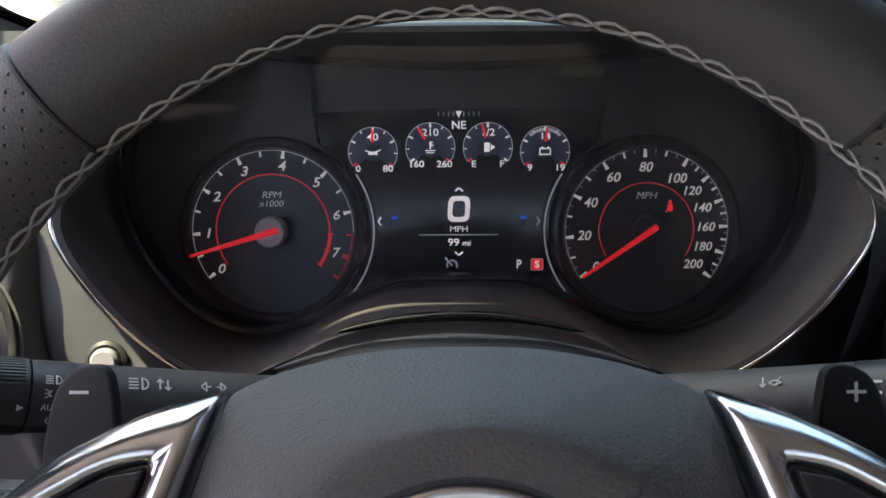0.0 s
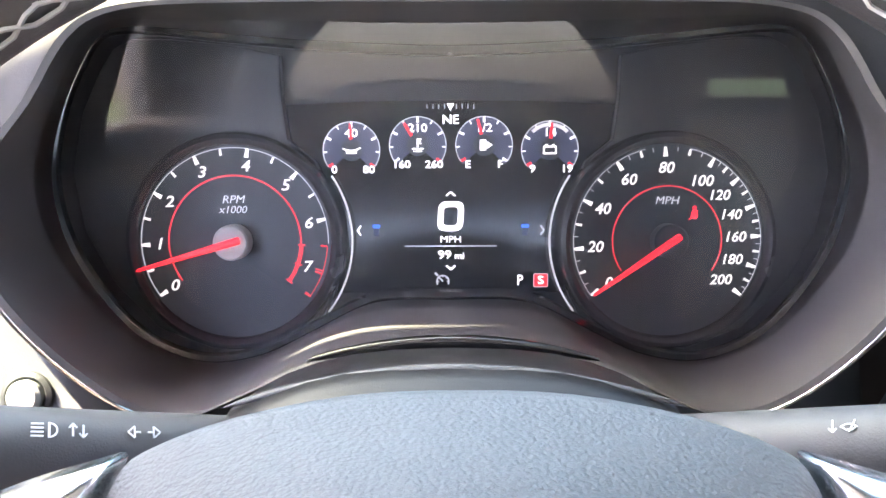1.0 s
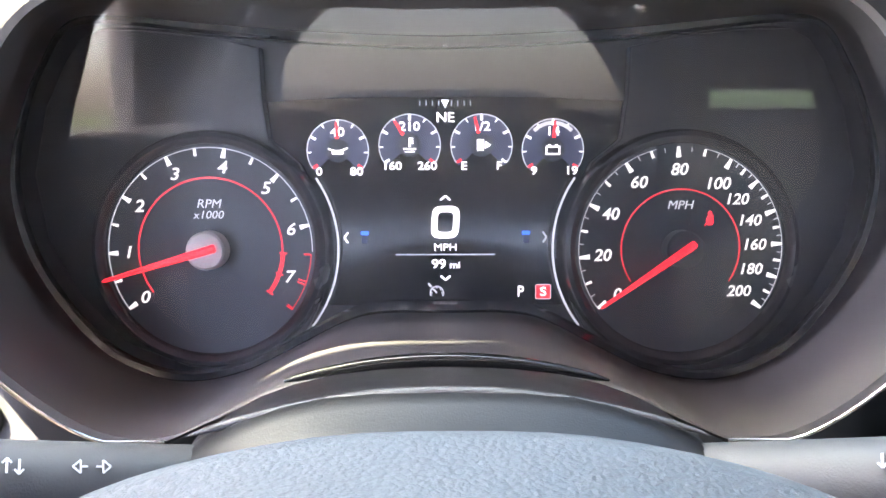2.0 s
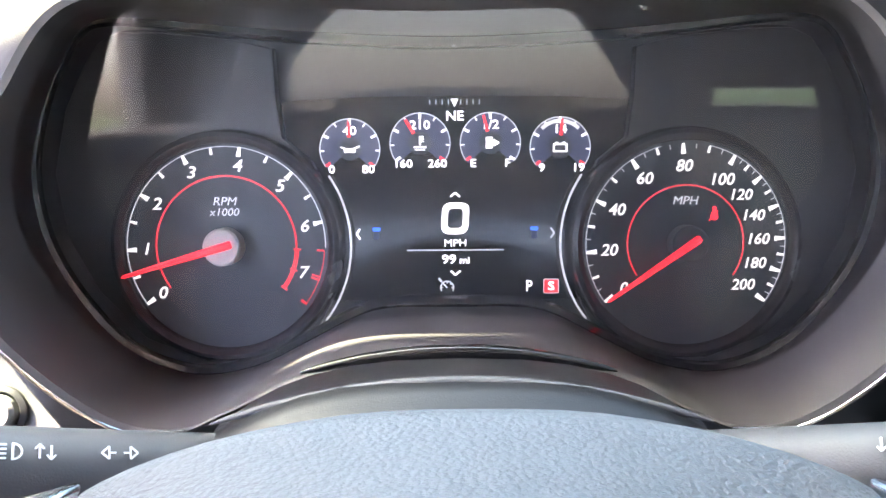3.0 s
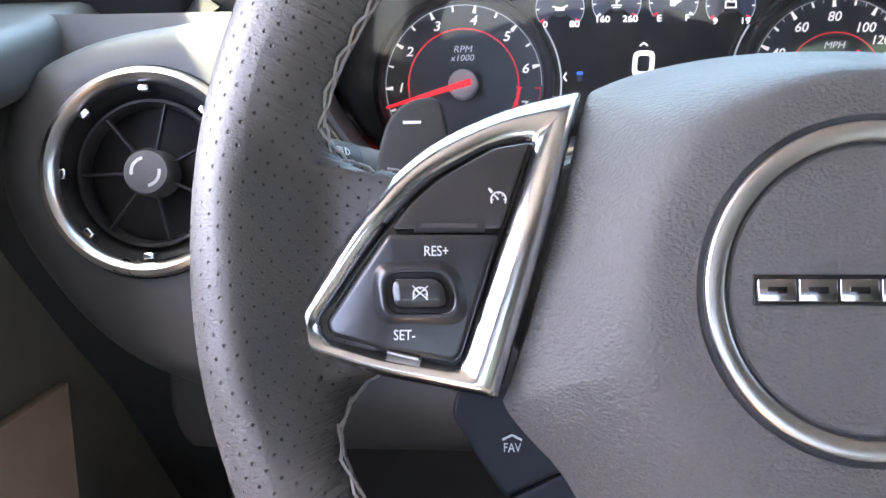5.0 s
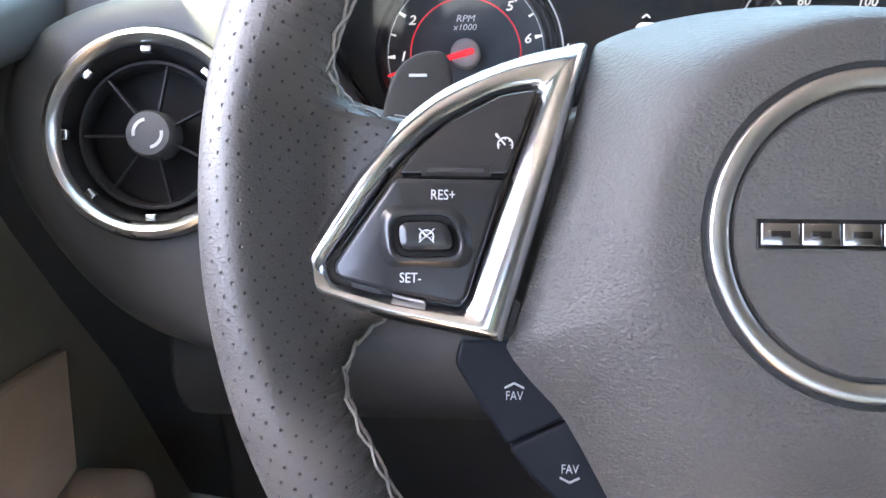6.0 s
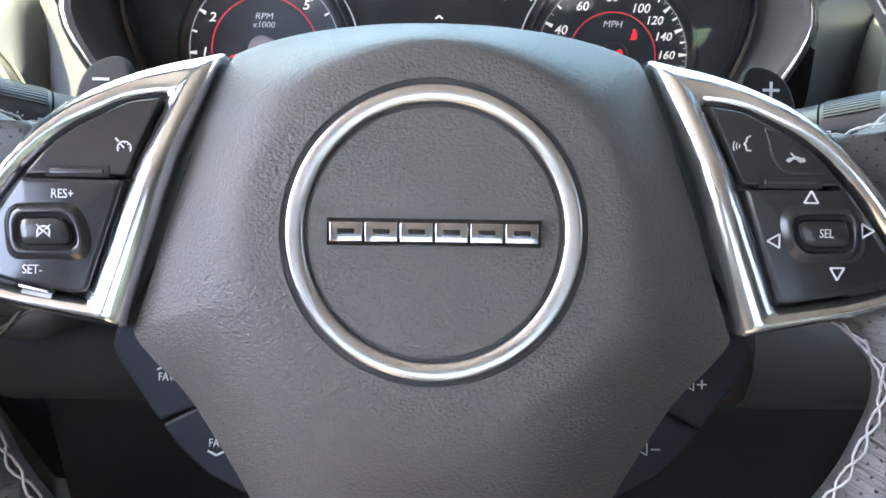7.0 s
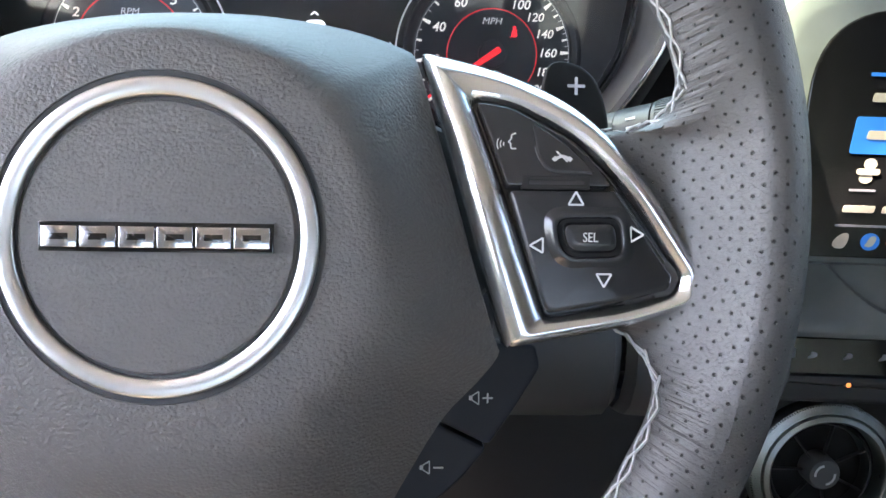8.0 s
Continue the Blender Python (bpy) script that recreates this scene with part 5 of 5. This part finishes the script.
def dashboard():
    d = holder("dashboard", Matrix.Identity(4), "dark grey moulded dashboard with a sunlit end", "dashboard")
    # top pad, running to the windscreen
    def top(a, b):
        x = -0.352 + 1.502 * a
        near = math.exp(-(x / 0.26) ** 6)
        y0 = 0.40 + 0.11 * near + 0.11 * smooth((x - 0.22) / 0.06)
        y = y0 + (1.02 - y0) * b
        return (x, y, 0.950 - 0.055 * smooth((x - 0.24) / 0.06) - 0.030 * smooth((-0.292 - x) / 0.012) + 0.041 * near - (1 - near) * 0.05 * max(0, 0.10 - b) / 0.10)

    part("top_pad", grid_plate(top, 90, 20), "pad_top", d)
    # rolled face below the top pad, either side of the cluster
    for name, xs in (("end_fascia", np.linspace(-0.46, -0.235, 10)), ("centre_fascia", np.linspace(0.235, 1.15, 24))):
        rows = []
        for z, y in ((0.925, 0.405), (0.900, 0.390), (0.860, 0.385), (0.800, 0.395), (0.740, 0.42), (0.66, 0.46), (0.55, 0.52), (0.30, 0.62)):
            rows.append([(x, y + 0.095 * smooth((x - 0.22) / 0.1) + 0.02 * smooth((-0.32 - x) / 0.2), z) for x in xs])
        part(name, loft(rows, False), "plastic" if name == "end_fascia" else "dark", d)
    part("under_fascia", loft([[(x, y, z) for x in np.linspace(-0.25, 0.25, 8)] for z, y in ((0.80, 0.47), (0.74, 0.44), (0.66, 0.46), (0.55, 0.52), (0.30, 0.62))], False), "dark", d)
    pod = chaikin([(-0.086, -0.030), (-0.092, 0.015), (-0.078, 0.058), (-0.035, 0.079), (0.005, 0.085), (0.040, 0.090), (0.066, 0.080), (0.066, -0.010), (0.080, -0.062), (0.078, -0.125), (0.040, -0.132), (-0.030, -0.104)], 3)
    ang = [2 * math.pi * i / 96 for i in range(96)]
    reach = []
    for a in ang:
        w = np.array((math.cos(a), math.sin(a)))
        best = 0.1
        for p, q in zip(pod, pod[1:] + pod[:1]):
            e = q - p
            det = w[0] * -e[1] + e[0] * w[1]
            if abs(det) < 1e-9:
                continue
            s = (p[0] * -e[1] + e[0] * p[1]) / det
            t = (w[0] * p[1] - w[1] * p[0]) / det
            if s > 0 and 0 <= t <= 1:
                best = s
        reach.append(best)
    hole = [0.0592] * 96
    rows = []
    for src, off, z in ((hole, 0, -0.022), (hole, 0, -0.006), (hole, 0.0012, -0.0025), (hole, 0.003, -0.002), (reach, -0.018, -0.002), (reach, -0.010, -0.0045), (reach, -0.004, -0.010), (reach, -0.001, -0.016), (reach, 0.004, -0.030), (reach, 0.012, -0.060)):
        row = []
        for r, a in zip(src, ang):
            r = r + off if src is hole else max(r + (off if off < 0 else off * max(0.0, math.sin(a))), 0.0625)
            side = max(0.0, math.cos(a)) ** 2
            row.append((r * math.cos(a), r * math.sin(a), max(z, -0.024) if side > 0.3 else z))
        rows.append(row)
    p = part("vent_pod", loft(rows, True), "plastic", d, "dark grey vent pod")
    p.matrix_local = VENT
    # sunlit shoulder between the vent pod and the binnacle
    right = [CLUSTER @ Vector(p) for p in spline([(-0.146, -0.092, 0.076), (-0.152, -0.078, 0.080), (-0.177, -0.056, 0.092), (-0.200, -0.024, 0.104), (-0.219, 0.014, 0.111), (-0.229, 0.050, 0.110), (-0.226, 0.085, 0.095)], 4)]
    rows = []
    for k in (0.0, 0.03, 0.06, 0.2, 0.4, 0.6, 0.8, 1.0):
        row = []
        for p in right:
            q = p + Vector((-0.095, 0.012, -0.034)) * k * (1 - 0.6 * smooth((p.z - 0.89) / 0.03))
            flat = 0.352 + 0.05 * smooth((k - 0.48) / 0.35) + (0.05 * (q.x + 0.196) + 0.41 * (q.z - 0.832)) / 0.91
            row.append(Vector((q.x, q.y + 0.004 + (flat - q.y - 0.004) * min(1.0, k / 0.06), q.z)))
        rows.append(row)
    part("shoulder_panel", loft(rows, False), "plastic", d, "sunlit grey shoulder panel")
    part("side_pad", box(-0.455, -0.303, 0.456, 0.74, 0.905, 0.953, 0.013), "pad_top", d, "padded dark end of the dashboard by the door")
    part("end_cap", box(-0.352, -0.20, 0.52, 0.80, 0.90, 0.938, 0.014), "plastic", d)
    section = ((0.44, 0.728), (0.395, 0.722), (0.366, 0.710), (0.352, 0.694), (0.347, 0.672), (0.351, 0.650), (0.364, 0.632), (0.386, 0.618), (0.44, 0.608))
    for x0, x1, label in ((-0.320, 0.212, "rounded grey panel under the steering column"), (0.2155, 0.330, "rounded grey panel beside the steering column")):
        xs = [x0, x0 + 0.002, x0 + 0.006] + list(np.linspace(x0 + 0.02, x1 - 0.02, 10)) + [x1 - 0.006, x1 - 0.002, x1]
        end = lambda x: 0.010 * (1 - smooth((min(x - x0, x1 - x)) / 0.008))
        part("knee_panel", loft([[(x, y + end(x), z) for x in xs] for y, z in section], False), "plastic", d, label)
    part("lower_panel", box(-0.32, 0.36, 0.41, 0.46, 0.34, 0.612, 0.02), "dark", d, "black lower dash panel")
    air_vent(VENT, "round black air vent with a satin chrome ring on the dashboard")
    air_vent(normal_frame((0.405, 0.40, 0.545), (-0.03, -0.95, 0.30)), "round air vent with a knurled satin ring under the climate controls", True)


dashboard()


def door_trim():
    ledge = part("door_ledge", box(-0.47, -0.362, -0.45, 0.60, 0.885, 0.926, 0.014), "plastic")
    # follows the outline of the sunlit door patch; its brightness is in the colour
    insert = part("door_insert", prism(fillet([(-0.60, 0.52), (0.428, 0.52), (0.456, 0.624), (0.36, 0.648), (-0.60, 0.72)], 0.004), 0, 0.012, 0.004), "cream", smooth=False)
    insert.matrix_world = Matrix(((0, 0, 1, -0.464), (1, 0, 0, 0), (0, 1, 0, 0), (0, 0, 0, 1)))
    tagged(insert, "cream leather insert on the door panel, coloured extra pale in place of sunlight", "door trim", kind="structure")
    rest = part("door_armrest", box(-0.47, -0.395, -0.60, 0.45, 0.40, 0.512, 0.018), "cream")
    tagged(rest, "cream padded door armrest", "armrest", kind="structure")
    tagged(ledge, "dark grey padded door ledge beside the dashboard", "door trim", kind="structure")


door_trim()


def dash_button():
    b = holder("dash_button", normal_frame((-0.196, 0.352, 0.832), (0.05, -0.91, 0.41)), "pale round push button in a black collar on the dashboard", "push button")
    part("collar", lathe([(0.0085, 0.002), (0.0095, 0.003), (0.0115, 0.002), (0.0120, -0.02), (0.0085, -0.02)], 32, True), "dark", b)
    part("cap", lathe([(0.0, 0.007), (0.006, 0.0068), (0.0078, 0.005), (0.0080, -0.015), (0.0, -0.015)], 32), "mint", b)


dash_button()


def centre_screen():
    m = normal_frame((0.455, 0.420, 0.815), (-0.05, -0.97, 0.22))
    s = holder("centre_screen", m, "colour touch screen with blue menu tiles in a pale frame", "touch screen")
    part("frame", prism(fillet([(-0.156, -0.085), (0.190, -0.085), (0.190, 0.115), (-0.156, 0.115)], [0.03, 0.03, 0.07, 0.07], 12), -0.05, 0.004, 0.014), "mint", s, "pale grey rounded screen frame")
    g = part("screen_glass", prism(fillet([(-0.122, -0.076), (0.162, -0.076), (0.162, 0.092), (-0.122, 0.092)], [0.006, 0.006, 0.058, 0.058], 10), 0.0, 0.0055, 0.001), "screen", s)
    z = 0.0057
    W = lambda name, bm, mat: part(name, bm, mat, g, smooth=False)
    W("menu_tile", prism(fillet([(-0.090, -0.003), (-0.040, -0.003), (-0.038, 0.022), (-0.088, 0.022)], 0.002), z, z + 0.0003, 0.0001), "tile_blue")
    W("menu_line", bar(-0.083, 0.050, -0.030, 0.050, 0.0025, z), "tile_blue")
    for x0, x1, y, w in ((-0.080, -0.062, 0.035, 0.006), (-0.080, -0.064, 0.010, 0.006), (-0.089, -0.066, -0.041, 0.005), (-0.062, -0.055, -0.041, 0.005)):
        W("menu_writing", prism(fillet([(x0, y - w / 2), (x1 - 0.001, y - w / 2), (x1, y + w / 2), (x0 + 0.001, y + w / 2)], w * 0.28, 3), z + 0.0004, z + 0.0007, 0.0001), "menu")
    for x0, x1, y in ((-0.086, -0.068, -0.028), (-0.092, 0.06, -0.053)):
        W("menu_rule", bar(x0, y, x1, y, 0.0016, z), "rule")
    blob = lambda x, y, rx, ry: prism([(x + rx * math.cos(k * math.pi / 12), y + ry * math.sin(k * math.pi / 12)) for k in range(24)], z, z + 0.0003, 0.0001)
    W("menu_symbol", join(blob(-0.074, -0.0098, 0.0045, 0.0040), prism(fillet([(-0.083, -0.0172), (-0.067, -0.0172), (-0.067, -0.0128), (-0.083, -0.0128)], 0.0021), z + 0.0004, z + 0.0007, 0.0001), blob(-0.076, -0.0195, 0.0046, 0.0038)), "menu")
    for x, mt in ((-0.086, "menu"), (-0.066, "tile_blue"), (-0.048, "orange")):
        shape = chaikin([(x - 0.0062, -0.0690), (x + 0.0030, -0.0700), (x + 0.0058, -0.0590), (x + 0.0010, -0.0578), (x - 0.0055, -0.0630)], 2) if mt == "menu" else [(x + 0.0066 * math.cos(k * math.pi / 12), -0.064 + 0.0062 * math.sin(k * math.pi / 12)) for k in range(24)]
        W("app_symbol", prism(shape, z, z + 0.0003, 0.0001), mt)
    W("app_symbol", prism(chaikin([(-0.0705, -0.0675), (-0.0640, -0.0680), (-0.0612, -0.0600), (-0.0660, -0.0596), (-0.0680, -0.0640)], 2), z + 0.0005, z + 0.0007, 0.0001), "menu")
    return s


centre_screen()


def climate_panel():
    m = normal_frame((0.50, 0.432, 0.650), (-0.05, -0.95, 0.30))
    c = holder("climate_panel", m, "black climate control strip with small white symbols", "control panel")
    section = spline([(0.086, -0.030), (0.084, -0.006), (0.072, 0.000), (0.050, 0.006), (0.030, 0.014), (0.016, 0.020), (0.009, 0.019), (0.006, 0.012), (0.005, -0.030)], 14)

    def ledge(a, b):
        # a shelf with a hollowed grip under its upper edge
        x = -0.170 + 0.340 * a
        y, z = section[min(len(section) - 1, round(b * (len(section) - 1)))]
        rim = 0.062 - 0.040 * math.sin(math.pi / 2 * min(1.0, max(0.0, (x + 0.110) / 0.062)))
        hollow = smooth((y - rim) / 0.003) * (1 - smooth((y - rim - 0.003) / 0.035)) if x > -0.110 else 0.0
        return (x, y, z - 0.010 * hollow)

    part("ledge", grid_plate(ledge, 260, len(section)), "mint", c, "pale grey ledge under the screen with a hollowed grip")
    body = part("body", prism(fillet([(-0.170, -0.030), (0.170, -0.030), (0.170, 0.004), (-0.170, 0.004)], 0.004), -0.03, 0.002, 0.002), "gloss", c)
    part("lower_ledge", prism(fillet([(-0.170, -0.050), (0.170, -0.050), (0.170, -0.027), (-0.170, -0.027)], 0.004), -0.03, 0.007, 0.004), "dark", c)
    for x in (-0.128, -0.112, -0.084, -0.056, -0.028):
        if x < -0.12:
            sign = [prism(fillet([(x - 0.0018, -0.0145), (x + 0.0018, -0.0145), (x + 0.0018, -0.0065), (x - 0.0018, -0.0065)], 0.0008, 3), 0.002, 0.0024, 0.0001)]
        else:
            sign = [prism(chaikin([(x - 0.005, -0.0140), (x - 0.001, -0.0138), (x + 0.003, -0.0135), (x + 0.0035, -0.0095), (x - 0.0025, -0.0090), (x - 0.001, -0.0110)], 2), 0.002, 0.0024, 0.0001), bar(x - 0.004, -0.0145, x + 0.001, -0.0132, 0.0012, 0.002)]
        part("mark", join(*sign), "thread", body, smooth=False)
    part("indicator", ring_arc(0, 0.002, 0, 359, 0.007, 0.0003, 12, -0.084, -0.034), "orange", c, "small orange indicator light")
    return c


climate_panel()


# ---- front seats, mirrored in the cluster's lens ----
def front_seat(x0, z0, label):
    s = holder("front_seat", Matrix.Translation((x0, -0.55, z0)), label, "car seat", "front seats")

    def pad(w, h, t, bolster):
        rows = []
        for j in range(61):
            v = j / 60
            row = []
            for i in range(33):
                k = 2 * math.pi * i / 33
                c, q = math.cos(k), math.sin(k)
                x = w * math.copysign(abs(c) ** 0.7, c)
                z = t * math.copysign(abs(q) ** 0.8, q) * (0.85 + 0.15 * math.sin(math.pi * v))
                if z > 0:
                    z += bolster * (abs(x) / w) ** 3
                    z += 0.005 * abs(math.sin(9 * math.pi * v)) * (1 - (abs(x) / w) ** 4)
                row.append((x * (0.9 + 0.1 * math.sin(math.pi * v)), h * v, z))
            rows.append(row)
        return loft(rows, True, True, True)

    base = part("seat_base", box(-0.22, 0.22, -0.15, 0.33, 0.16 - z0, 0.26, 0.03), "dark", s)
    cushion = part("cushion", pad(0.26, 0.52, 0.07, 0.05), "tan", s, "pleated beige leather seat cushion")
    cushion.matrix_local = pose(0, -0.12, 0.33, 8)
    back = part("backrest", pad(0.26, 0.47, 0.07, 0.06), "tan", s, "pleated beige leather backrest")
    back.matrix_local = pose(0, -0.16, 0.36, 110)


front_seat(0.0, 0.16, "beige leather driver's seat behind the steering wheel")
front_seat(0.74, 0.10, "beige leather passenger seat beside the driver's")
